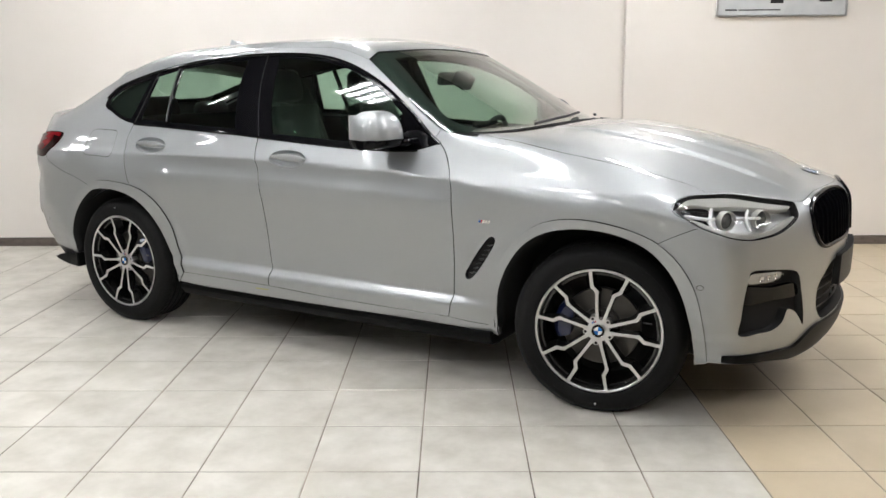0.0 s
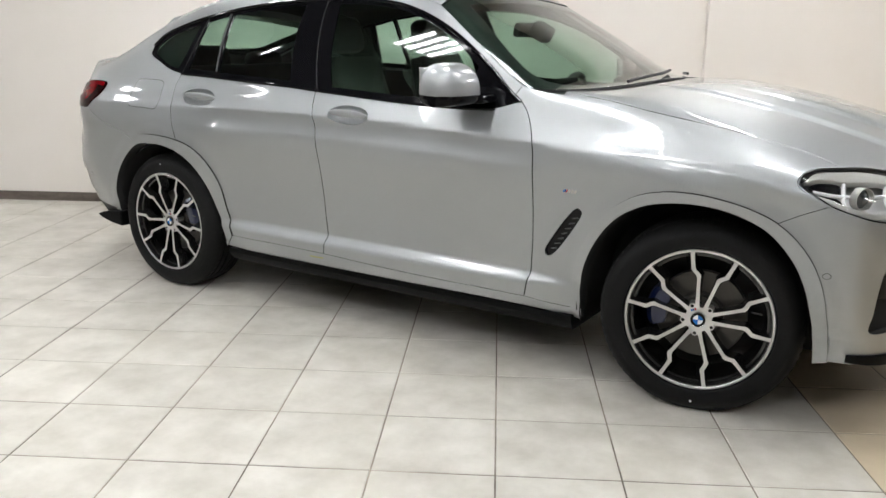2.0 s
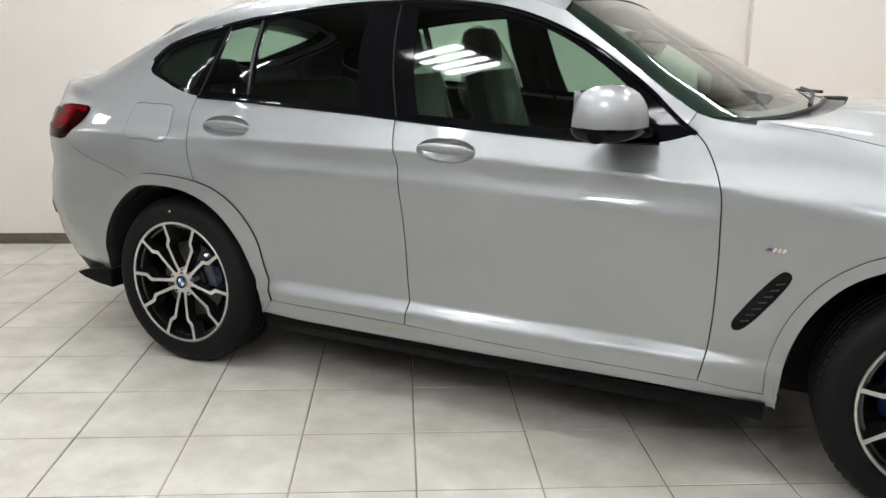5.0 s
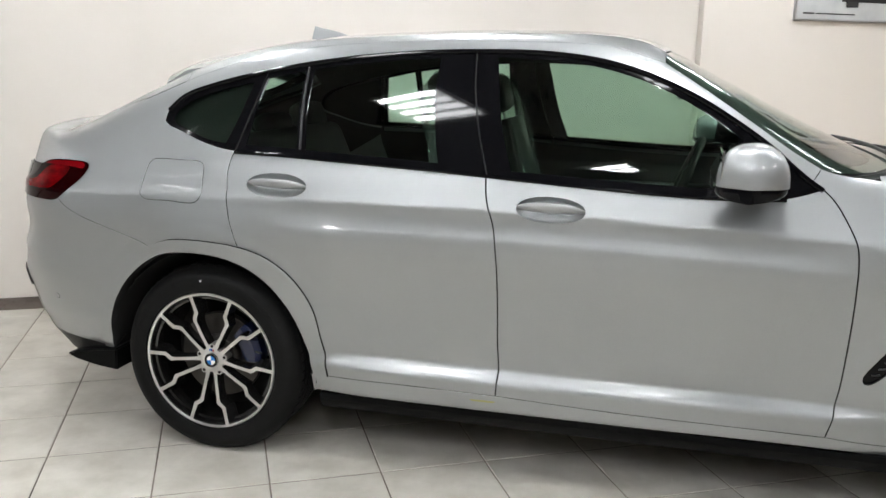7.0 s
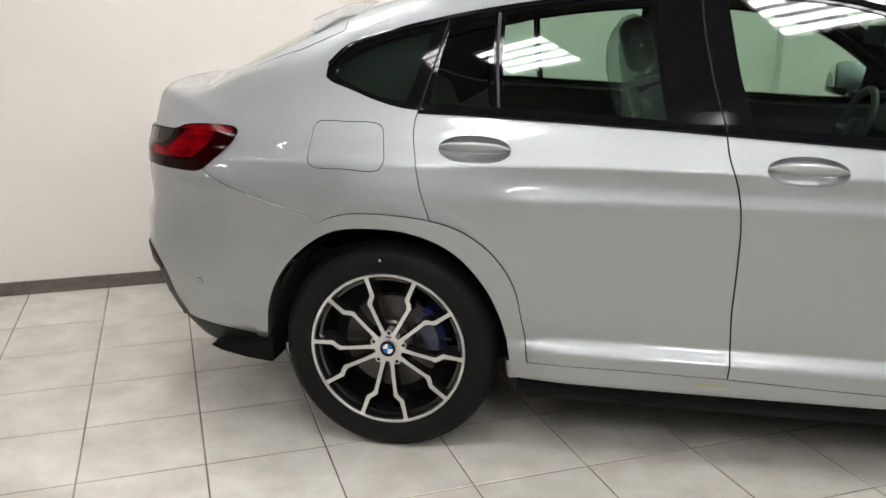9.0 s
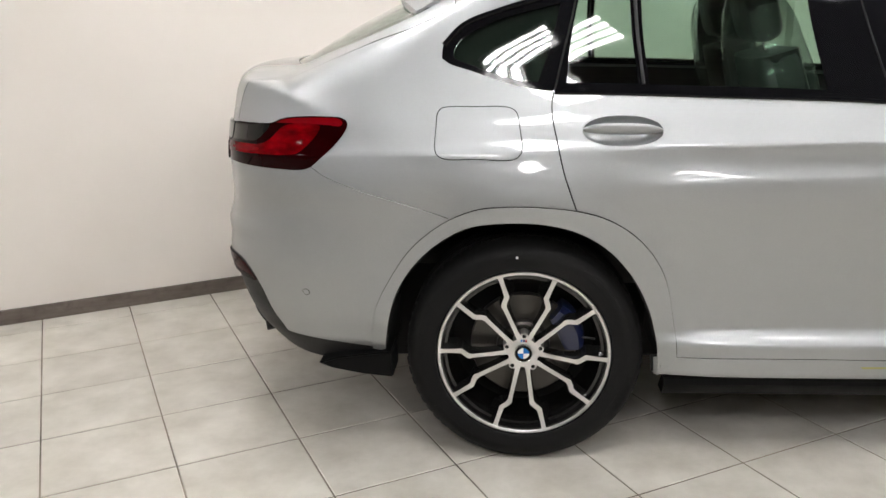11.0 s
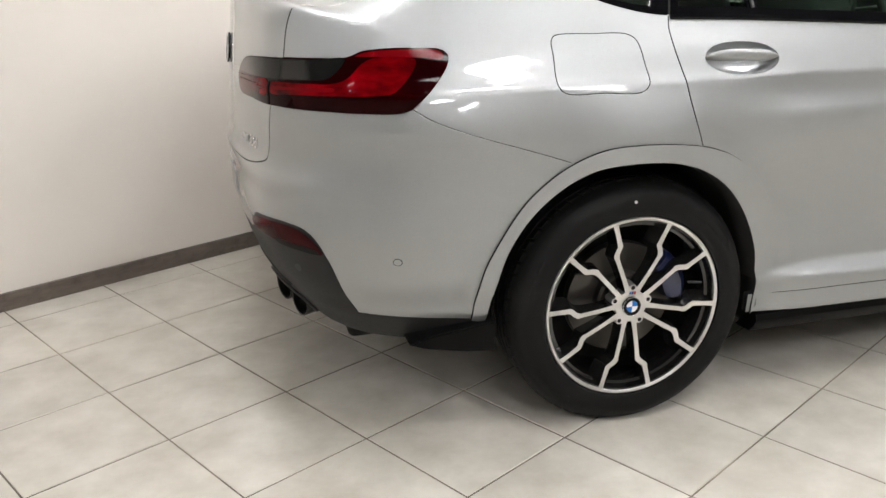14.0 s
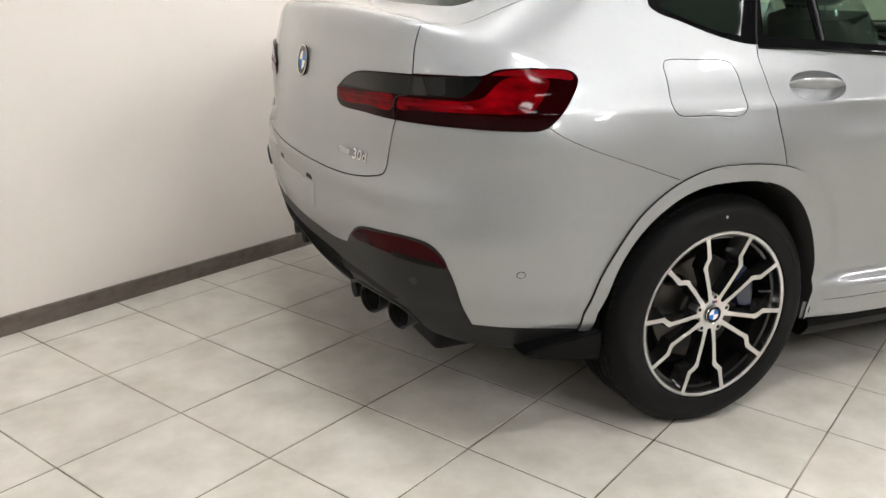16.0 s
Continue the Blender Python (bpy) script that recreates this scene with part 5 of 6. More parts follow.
# side badge: three narrow slanted colour bars and a bright letter's strokes
for k, (m, x, wide) in enumerate(((badge_blue, 0.0, 0.005), (badge_navy, 0.006, 0.005), (badge_red, 0.012, 0.005), (chrome, 0.021, 0.009), (chrome, 0.034, 0.009), (chrome, 0.047, 0.009))):
    for view, sd in ((RIGHT, lambda p: p), (LEFT, mirror)):
        x0 = 2.318 + x
        q = run(RIGHT, [(x0, 0.770), (x0 + wide, 0.770), (x0 + wide + 0.006, 0.784), (x0 + 0.006, 0.784), (x0, 0.770)], 0.006, straight=True)[:-1]
        panel("badge_bar", view, sd(q), m, car, offset=0.0015, cell=0.02, gap=0, deep=0.0, label="small tricolour side badge" if k < 3 else "")

# ---- wheels, in their own frame: axle along z, face up ----
AXLE = 0.355                           # under load the axle stands lower than the tyre's radius


def rest_on_floor(ob):
    for v in ob.data.vertices:
        v.co.y = max(v.co.y, 0.0006 - AXLE)


def wheel(name, m, spin, dot=1.63):
    """A wheel with a diamond-cut five-double-spoke rim."""
    bm = bmesh.new()
    lathe(bm, [(0.236, -0.020), (0.256, -0.014), (0.263, -0.006), (0.266, 0.002), (0.263, 0.004), (0.250, 0.002), (0.246, -0.010), (0.238, -0.05), (0.228, -0.12), (0.235, -0.19), (0.256, -0.205), (0.258, -0.21), (0.232, -0.2), (0.222, -0.12), (0.230, -0.05)], 96, closed=True)
    hub = part("wheel", bm, dark_alloy, car, "dark and polished five-double-spoke alloy wheel")
    hub.name = name
    hub.matrix_world = m
    # polished rim edge
    bm = bmesh.new()
    lathe(bm, [(0.2545, 0.0030), (0.2560, 0.0045), (0.2628, 0.0058), (0.2655, 0.003)], 96)
    part("rim_edge", bm, cut_alloy, hub)
    # tyre with a rounded shoulder, rim guard, and grooves
    tread, half = 0.364, 0.118
    prof = [(0.2668, -0.008), (0.2685, 0.009), (0.276, 0.0125), (0.286, 0.0120), (0.300, 0.014), (0.318, 0.013), (0.334, 0.006), (0.348, -0.008), (0.356, -0.022), (0.361, -0.036)]
    for g in (-0.068, -0.105, -0.143, -0.18):
        prof += [(tread, g + 0.007), (tread - 0.007, g + 0.005), (tread - 0.007, g - 0.005), (tread, g - 0.007)]
    prof += [(0.361, -0.214), (0.348, -0.236), (0.320, -0.254), (0.28, -0.25), (0.262, -0.236)]
    bm = bmesh.new()
    lathe(bm, prof, 96)
    tyre = part("tyre", bm, tyre_rubber, hub, "black low-profile tyre")
    rest_on_floor(tyre)
    # shoulder blocks cut by cross grooves
    bm = bmesh.new()
    for k in range(64):
        a = k * 2 * math.pi / 64
        r = [(0.349, -0.0095), (0.3625, -0.037), (0.3655, -0.040), (0.3655, -0.060), (0.360, -0.060), (0.345, -0.012)]
        faces = []
        for da in (-0.036, 0.036):
            skew = lambda z: a + da - (z + 0.03) * 0.9
            faces.append([bm.verts.new((q * math.cos(skew(z)), q * math.sin(skew(z)), z)) for q, z in r])
        bm.faces.new(faces[0]), bm.faces.new(faces[1][::-1])
        for j in range(6):
            bm.faces.new((faces[0][j], faces[1][j], faces[1][(j + 1) % 6], faces[0][(j + 1) % 6]))
    bmesh.ops.recalc_face_normals(bm, faces=bm.faces)
    rest_on_floor(tagged(part("tread", bm, tyre_rubber, tyre, smooth=False), kind="stuff"))
    # lettering bands on the sidewall as plain raised bars
    bm = bmesh.new()
    for a0, n in ((0.5, 9), (2.6, 7), (3.7, 9), (5.6, 6)):
        for k in range(n):
            a = a0 + k * 0.055
            q = [(0.309, a), (0.309, a + 0.036), (0.325, a + 0.036), (0.325, a)]
            lo = [bm.verts.new((r * math.cos(b), r * math.sin(b), 0.0115 if r < 0.32 else 0.0085)) for r, b in q]
            hi = [bm.verts.new((r * math.cos(b), r * math.sin(b), 0.0146 if r < 0.32 else 0.0115)) for r, b in q]
            bm.faces.new(hi)
            for j in range(4):
                bm.faces.new((lo[j], lo[(j + 1) % 4], hi[(j + 1) % 4], hi[j]))
    bmesh.ops.recalc_face_normals(bm, faces=bm.faces)
    tagged(part("sidewall_relief", bm, tyre_rubber, tyre, smooth=False), kind="stuff")
    bm = bmesh.new()
    lathe(bm, [(0, 0.0022), (0.0042, 0.0018), (0.0045, 0.0)], 12, pose(0.3115 * math.cos(dot), 0.3115 * math.sin(dot), 0.0125))
    part("tyre_dot", bm, badge_white, tyre, "white paint dot")

    # spokes: ten, in five pairs, each with a step outwards two thirds of the way
    def centre(r):
        return np.interp(r, [0.04, 0.053, 0.07, 0.10, 0.130, 0.160, 0.167, 0.190, 0.2545], [18.5, 16.6, 15.0, 13.4, 12.7, 12.2, 12.4, 18.0, 17.4])

    def width(r):
        return np.interp(r, [0.05, 0.08, 0.155, 0.167, 0.182, 0.195, 0.235, 0.252], [0.0080, 0.0064, 0.0063, 0.0090, 0.0098, 0.0074, 0.0062, 0.0078])

    def height(r):
        return np.interp(r, [0.05, 0.10, 0.2, 0.25], [-0.012, -0.006, 0.0005, 0.0042])

    radii = np.r_[np.linspace(0.036, 0.155, 9), np.linspace(0.160, 0.194, 8), np.linspace(0.2, 0.2545, 5)]
    for pair in range(5):
        for s in (-1, 1):
            top, body = bmesh.new(), bmesh.new()
            rows_t, rows_b = [], []
            for r in radii:
                a = radians(spin + 72 * pair + s * centre(r))
                u, v = np.array([math.cos(a), math.sin(a)]), np.array([-math.sin(a), math.cos(a)])
                w, z = width(r), height(r)
                wi, wo = w + 0.003 + 0.006 * ramp(r, 0.10, 0.2), w + 0.004 + 0.018 * ramp(r, 0.12, 0.22)
                row = [(*(u * r + v * (-w)), z), (*(u * r + v * w), z)]
                rows_t.append([top.verts.new(p) for p in row])
                sec = [(-w - 0.0004, z - 0.0006), (w + 0.0004, z - 0.0006), (w + 0.002, z - 0.006), ((wo if s > 0 else wi), z - 0.042), (-(wi if s > 0 else wo), z - 0.042), (-w - 0.002, z - 0.006)]
                rows_b.append([body.verts.new((*(u * r + v * o), h)) for o, h in sec])
            for r_, q_ in zip(rows_t, rows_t[1:]):
                top.faces.new((r_[0], q_[0], q_[1], r_[1]))
            for r_, q_ in zip(rows_b, rows_b[1:]):
                for j in range(6):
                    body.faces.new((r_[j], r_[(j + 1) % 6], q_[(j + 1) % 6], q_[j]))
            body.faces.new(rows_b[-1])
            bmesh.ops.recalc_face_normals(body, faces=body.faces)
            part("spoke", body, dark_alloy, hub)
            part("spoke_face", top, cut_alloy, hub, "bright machined spoke face", smooth=False)
    # hub centre: a five-lobed machined plate with bolts, and the cap
    bm = bmesh.new()
    ring = []
    for k in range(100):
        a = k * 2 * math.pi / 100
        lobe = 0.5 + 0.5 * math.cos(5 * (a - radians(spin + 36)))
        r = 0.047 + 0.017 * lobe**1.6
        ring.append((r * math.cos(a), r * math.sin(a)))
    up = [bm.verts.new((x, y, -0.0115 if math.hypot(x, y) < 0.062 else -0.0113)) for x, y in ring]
    dn = [bm.verts.new((x * 1.04, y * 1.04, -0.05)) for x, y in ring]
    bm.faces.new(up)
    for j in range(100):
        bm.faces.new((up[j], dn[j], dn[(j + 1) % 100], up[(j + 1) % 100]))
    bmesh.ops.recalc_face_normals(bm, faces=bm.faces)
    part("hub_plate", bm, cut_alloy, hub, smooth=False)
    for k in range(5):
        a = radians(spin + 36 + 72 * k)
        bm = bmesh.new()
        lathe(bm, [(0.0, -0.0108), (0.0060, -0.0108), (0.0066, -0.0125)], 14, pose(0.054 * math.cos(a), 0.054 * math.sin(a), 0))
        part("wheel_bolt", bm, matt_black, hub)
    roundel(Vector((0, 0, -0.0085)), (0, 0, 1), 0.028, hub, up=(0, 1, 0))
    for k, mm in enumerate((badge_blue, badge_navy, badge_red)):
        bm = bmesh.new()
        box(bm, (-0.010 + 0.007 * k, -0.004, -0.0105), (-0.005 + 0.007 * k, 0.004, -0.0095), m=Matrix.Rotation(radians(spin + 36), 4, "Z") @ pose(0.0395, 0, 0, 0, 0, -90))
        part("wheel_badge_bar", bm, mm, hub, smooth=False)
    bm = bmesh.new()
    lathe(bm, [(0, -0.012), (0.0035, -0.012), (0.0035, -0.05), (0.0, -0.05)], 10, pose(0.226, 0.05, 0, 0, 70) )
    part("tyre_valve", bm, satin_black, hub)
    # brake disc with its hat, and the blue caliper
    bm = bmesh.new()
    lathe(bm, [(0.0, -0.055), (0.075, -0.055), (0.082, -0.062), (0.084, -0.085), (0.163, -0.085), (0.165, -0.088), (0.165, -0.112), (0.10, -0.114), (0.0, -0.114)], 64)
    part("brake_disc", bm, steel, hub, "bare steel brake disc")
    bm = bmesh.new()
    lathe(bm, [(0.0, -0.17), (0.232, -0.17), (0.232, -0.172), (0.0, -0.172)], 48)
    part("splash_shield", bm, matt_black, hub)
    return hub


def caliper(hub, angle):
    bm = bmesh.new()
    rows = []
    for t in np.linspace(-0.42, 0.42, 13):
        a = angle + t
        e = 1 - 0.25 * (abs(t) / 0.42) ** 3
        sec = [(0.115, -0.06), (0.118, -0.038), (0.135, -0.030), (0.172, -0.032), (0.192, -0.05), (0.196, -0.09), (0.192, -0.13), (0.115, -0.13)]
        rows.append([bm.verts.new(((0.155 + (r - 0.155) * e) * math.cos(a), (0.155 + (r - 0.155) * e) * math.sin(a), z)) for r, z in sec])
    for r, q in zip(rows, rows[1:]):
        for j in range(8):
            bm.faces.new((r[j], r[(j + 1) % 8], q[(j + 1) % 8], q[j]))
    bm.faces.new(rows[0]), bm.faces.new(rows[-1][::-1])
    bmesh.ops.recalc_face_normals(bm, faces=bm.faces)
    part("brake_caliper", bm, blue_caliper, hub, "dark blue brake caliper")


# on the right the wheel's x points forwards and its y up
def right_wheel(x, y, z, steer):
    return Matrix.Translation((x, y, z)) @ Matrix.Rotation(radians(steer), 4, "Z") @ pose(0, 0, 0, 90)


def left_wheel(x, y, z, steer):
    return Matrix.Translation((x, y, z)) @ Matrix.Rotation(radians(steer + 180), 4, "Z") @ pose(0, 0, 0, 90)


w = wheel("rear_wheel", right_wheel(0, -0.928, AXLE, 0), 51)
caliper(w, radians(25))
w = wheel("front_wheel", right_wheel(2.864, -0.918, AXLE, 10), 81, -1.57)
caliper(w, radians(172))
wheel("rear_wheel_far", left_wheel(0, 0.928, AXLE, 0), 20).name = "rear_wheel"
wheel("front_wheel_far", left_wheel(2.864, 0.918, AXLE, 10), 40).name = "front_wheel"

# arch linings and underbody
for s in (-1, 1):
    for x, r in ((-0.005, 0.425), (2.825, 0.445)):
        bm = bmesh.new()
        rows = []
        for a in np.linspace(-0.12, math.pi + 0.12, 30):
            rows.append([bm.verts.new((x + r * math.cos(a), s * y, 0.35 + r * math.sin(a))) for y in (0.905, 0.86, 0.55)])
        for p, q in zip(rows, rows[1:]):
            for j in range(2):
                bm.faces.new((p[j], p[j + 1], q[j + 1], q[j]))
        bm.faces.new([p[2] for p in rows])
        bmesh.ops.recalc_face_normals(bm, faces=bm.faces)
        part("arch_lining", bm, matt_black, car)
bm = bmesh.new()
box(bm, (-0.75, -0.55, 0.19), (3.35, 0.55, 0.32), 0.02)
box(bm, (0.46, -0.84, 0.19), (2.36, 0.84, 0.30), 0.02)
part("underbody", bm, matt_black, car)

# ---- mirrors ----
def door_mirror(s):
    """Housing in the body colour over a black foot."""
    def shell(bm, x0, x1, y0, y1, z0, z1, flat_low):
        rings = []
        for t in np.linspace(0, 1, 15):
            y = y0 + (y1 - y0) * t
            e = (1 - (2 * t - 1) ** 4) ** 0.5 * 0.86 + 0.14 if 0 < t < 1 else 0.30
            ring = []
            for a in np.linspace(0, 2 * math.pi, 28, endpoint=False):
                cx, cz = math.cos(a), math.sin(a)
                px = (x0 + x1) / 2 + (x1 - x0) / 2 * np.sign(cx) * abs(cx) ** (0.75 if cx < 0 else 0.95) * e - 0.02 * t
                h = (z1 - z0) * (e if cz > 0 else 1)
                pz = z0 + h * (abs(cz) ** 0.8) * (1 if cz > 0 else -flat_low)
                ring.append(bm.verts.new((px, s * y, pz)))
            rings.append(ring)
        for r, q in zip(rings, rings[1:]):
            for j in range(28):
                bm.faces.new((r[j], r[(j + 1) % 28], q[(j + 1) % 28], q[j]))
        bm.faces.new(rings[0]), bm.faces.new(rings[-1][::-1])
        bmesh.ops.recalc_face_normals(bm, faces=bm.faces)

    bm = bmesh.new()
    shell(bm, 1.762, 1.968, 0.925, 1.125, 1.122, 1.245, 0.03)
    cap = part("door_mirror", bm, silver, car, "silver door mirror on a black foot")
    bm = bmesh.new()
    shell(bm, 1.757, 1.965, 0.915, 1.12, 1.118, 1.122, 10.5)
    part("mirror_base", bm, gloss_black, cap)
    bm = bmesh.new()
    for (xa, xb, za, zb), (ya, yb) in (((1.80, 1.965, 1.085, 1.118), (0.80, 0.96)),):
        box(bm, (xa, s * ya if s > 0 else -yb, za), (xb, s * yb if s > 0 else -ya, zb), 0.012)
    part("mirror_arm", bm, gloss_black, cap)
    bm = bmesh.new()
    box(bm, (1.7605, min(s * 0.95, s * 1.10), 1.125), (1.7655, max(s * 0.95, s * 1.10), 1.225), 0.002)
    part("mirror_glass", bm, chrome, cap, "mirror glass")


door_mirror(-1)
door_mirror(1)


# ---- cabin ----
def lining(name, view, edge, mat, depth, holes=()):
    return panel(name, view, edge, mat, car, holes=holes, offset=-depth, cell=0.05, gap=0.0, deep=0.0)


lining("headlining", ABOVE, whole(screen_top[::-1], s_roof_front, roof_back), headlining, 0.035)


def inner_sides(view, side):
    lining("door_lining", view, side(loop(S_DOOR_A, DOOR_LOW_F, DOOR_LOW_R, arch_r_front[::-1], S_DOOR_C[::-1], glass_low_rear[::-1], glass_low_front[::-1])), trim_dark, 0.055)
    lining("pillar_lining", view, side(loop(S_DOOR_C[:4], S_BUMP[:2] + (0, 0, 0.15), run(RIGHT, [(-0.45, 1.02), (-0.6, 1.05), (-0.7, 1.12)]), S_REAR[::-1][10:], S_ROOF[::-1], S_SCREEN[::-1], S_GLASS_TOP[::-1], glass_low_tip[::-1])), headlining, 0.03)
    bm = bmesh.new()
    s = -1 if view is RIGHT else 1
    box(bm, (1.25, min(s * 0.70, s * 0.82), 0.84), (1.85, max(s * 0.70, s * 0.82), 0.90), 0.02)
    part("armrest", bm, trim_dark, car)


both(inner_sides)
bm = bmesh.new()
box(bm, (0.5, -0.80, 0.32), (2.3, 0.80, 0.40), 0.02)
box(bm, (-0.82, -0.62, 0.55), (-0.05, 0.62, 0.62), 0.02)
part("cabin_floor", bm, trim_dark, car)
bm = bmesh.new()
box(bm, (-0.80, -0.62, 1.06), (-0.12, 0.62, 1.085), 0.01)
part("parcel_shelf", bm, trim_dark, car)


def cushion(bm, lo, hi, bevel, m):
    return box(bm, lo, hi, bevel, m)


def seat(x, y, lean=16, wrapped=True):
    """A front seat: cushion, bolstered backrest and headrest."""
    bm = bmesh.new()
    cushion(bm, (-0.27, -0.26, -0.12), (0.26, 0.26, 0.06), 0.055, pose(x + 0.12, y, 0.62, 0, -6))
    base = part("front_seat", bm, leather, car, "dark leather front seat under clear film" if wrapped else "dark leather front seat")
    m = pose(x - 0.13, y, 0.62, 0, -lean)
    bm = bmesh.new()
    rows = []
    for t in np.linspace(0, 1, 9):
        half = 0.245 - 0.05 * t**3
        z = 0.02 + 0.60 * t
        ring = []
        for a in np.linspace(0, 2 * math.pi, 24, endpoint=False):
            cy, cx = math.cos(a), math.sin(a)
            yy = half * np.sign(cy) * abs(cy) ** 0.6
            xx = 0.065 * np.sign(cx) * abs(cx) ** 0.7 + (0.035 * (abs(yy) / half) ** 3 if cx > 0 else 0)
            ring.append(bm.verts.new(m @ Vector((xx, yy, z))))
        rows.append(ring)
    for r, q in zip(rows, rows[1:]):
        for j in range(24):
            bm.faces.new((r[j], r[(j + 1) % 24], q[(j + 1) % 24], q[j]))
    bm.faces.new(rows[0]), bm.faces.new(rows[-1][::-1])
    bmesh.ops.recalc_face_normals(bm, faces=bm.faces)
    part("backrest", bm, leather, base)
    bm = bmesh.new()
    box(bm, (-0.045, -0.135, 0.655), (0.06, 0.135, 0.84), 0.045, m)
    part("headrest", bm, leather, base)
    for k in (-0.06, 0.06):
        bm = bmesh.new()
        tube(bm, [m @ Vector((0, k, 0.58)), m @ Vector((0, k, 0.70))], 0.006, 8)
        part("headrest_post", bm, chrome, base)
    if wrapped:
        # crumpled clear film over the back and head
        bm = bmesh.new()
        rows = []
        for i, t in enumerate(np.linspace(-0.02, 1.42, 22)):
            close = math.sqrt(max(0.01, 1 - max(0.0, (t - 1.08) / 0.345) ** 2))
            half = (0.275 - 0.03 * t - 0.07 * ramp(t, 0.85, 1.1) + 0.02 * math.sin(i)) * close
            ring = []
            for j, a in enumerate(np.linspace(0, 2 * math.pi, 40, endpoint=False)):
                k = 1 + 0.18 * noise.noise((math.cos(a) * 1.6 + t, math.sin(a) * 1.6, t * 2.0 + y * 5)) + 0.07 * noise.noise((math.cos(a) * 6, math.sin(a) * 6, t * 4.0))
                ring.append(bm.verts.new(m @ Vector((0.11 * math.sin(a) * k * close, half * k * np.sign(math.cos(a)) * abs(math.cos(a)) ** 0.7, 0.60 * t))))
            rows.append(ring)
        for r, q in zip(rows, rows[1:]):
            for j in range(40):
                bm.faces.new((r[j], r[(j + 1) % 40], q[(j + 1) % 40], q[j]))
        bmesh.ops.recalc_face_normals(bm, faces=bm.faces)
        part("protective_film", bm, seat_film, base, "crumpled clear plastic film")
    return base


seat(1.10, -0.37)
seat(1.15, 0.37)
# rear bench
bm = bmesh.new()
box(bm, (0.10, -0.66, 0.48), (0.62, 0.66, 0.66), 0.06)
bench = part("rear_bench", bm, leather, car, "dark leather rear bench")
bm = bmesh.new()
box(bm, (-0.09, -0.64, 0.0), (0.08, 0.64, 0.58), 0.06, pose(0.06, 0, 0.62, 0, -22))
part("bench_back", bm, leather, bench)
for y in (-0.42, 0.0, 0.42):
    bm = bmesh.new()
    box(bm, (-0.05, -0.13, 0.56), (0.06, 0.13, 0.70 if y else 0.66), 0.045, pose(0.06, y, 0.62, 0, -22))
    part("headrest", bm, leather, bench)

# dashboard, wheel and mirror
bm = bmesh.new()
rows = []
for y in np.linspace(-0.74, 0.74, 21):
    hump = 0.035 * math.exp(-(((y - 0.38) / 0.2) ** 2))
    sec = [(2.35, 0.95), (2.30, 1.03), (2.10, 1.055), (1.95, 1.06 + hump), (1.86, 1.045 + hump), (1.83, 0.98), (1.88, 0.85), (1.95, 0.70), (2.3, 0.55)]
    rows.append([bm.verts.new((x, y, z)) for x, z in sec])
for r, q in zip(rows, rows[1:]):
    for j in range(len(r) - 1):
        bm.faces.new((r[j], r[j + 1], q[j + 1], q[j]))
bmesh.ops.recalc_face_normals(bm, faces=bm.faces)
dash = part("dashboard", bm, trim_dark, car, "dark dashboard")
bm = bmesh.new()
box(bm, (1.86, -0.13, 1.05), (1.885, 0.13, 1.15), 0.008, pose(0, 0, 0, 0, 0))
part("centre_screen", bm, gloss_black, dash, "dark centre display")
bm = bmesh.new()
m = pose(1.70, 0.38, 0.98, 0, -68)
ring = [m @ Vector((0.183 * math.cos(a), 0.183 * math.sin(a), 0)) for a in np.linspace(0, 2 * math.pi, 44, endpoint=False)]
tube(bm, ring, 0.016, 10, closed=True)
steer = part("steering_wheel", bm, leather, car, "dark leather steering wheel")
bm = bmesh.new()
box(bm, (-0.075, -0.07, -0.03), (0.06, 0.07, 0.01), 0.025, m)
part("airbag_cover", bm, trim_dark, steer)
for a in (math.pi / 2, -math.pi / 2, math.pi):
    bm = bmesh.new()
    tube(bm, [m @ Vector((0.05 * math.cos(a), 0.05 * math.sin(a), -0.01)), m @ Vector((0.178 * math.cos(a), 0.178 * math.sin(a), 0))], 0.014, 8)
    part("wheel_spoke", bm, bright_plastic, steer)
bm = bmesh.new()
box(bm, (-0.02, -0.125, -0.035), (0.02, 0.125, 0.035), 0.015, pose(1.66, 0.0, 1.375, 0, 12))
part("rear_view_mirror", bm, trim_dark, car)
bm = bmesh.new()
box(bm, (-0.03, -0.05, -0.03), (0.06, 0.05, 0.05), 0.015, pose(1.72, 0.0, 1.365, 0, 30))
part("sensor_cover", bm, trim_dark, car)

# wipers
for pts in ([(2.37, -0.46), (2.35, 0.0), (2.29, 0.30)], [(2.37, 0.34), (2.31, 0.52), (2.25, 0.66)]):
    line = run(ABOVE, pts, 0.05)
    bm = bmesh.new()
    tube(bm, line + normals(line) * 0.012, 0.007, 8)
    part("wiper", bm, satin_black, car)

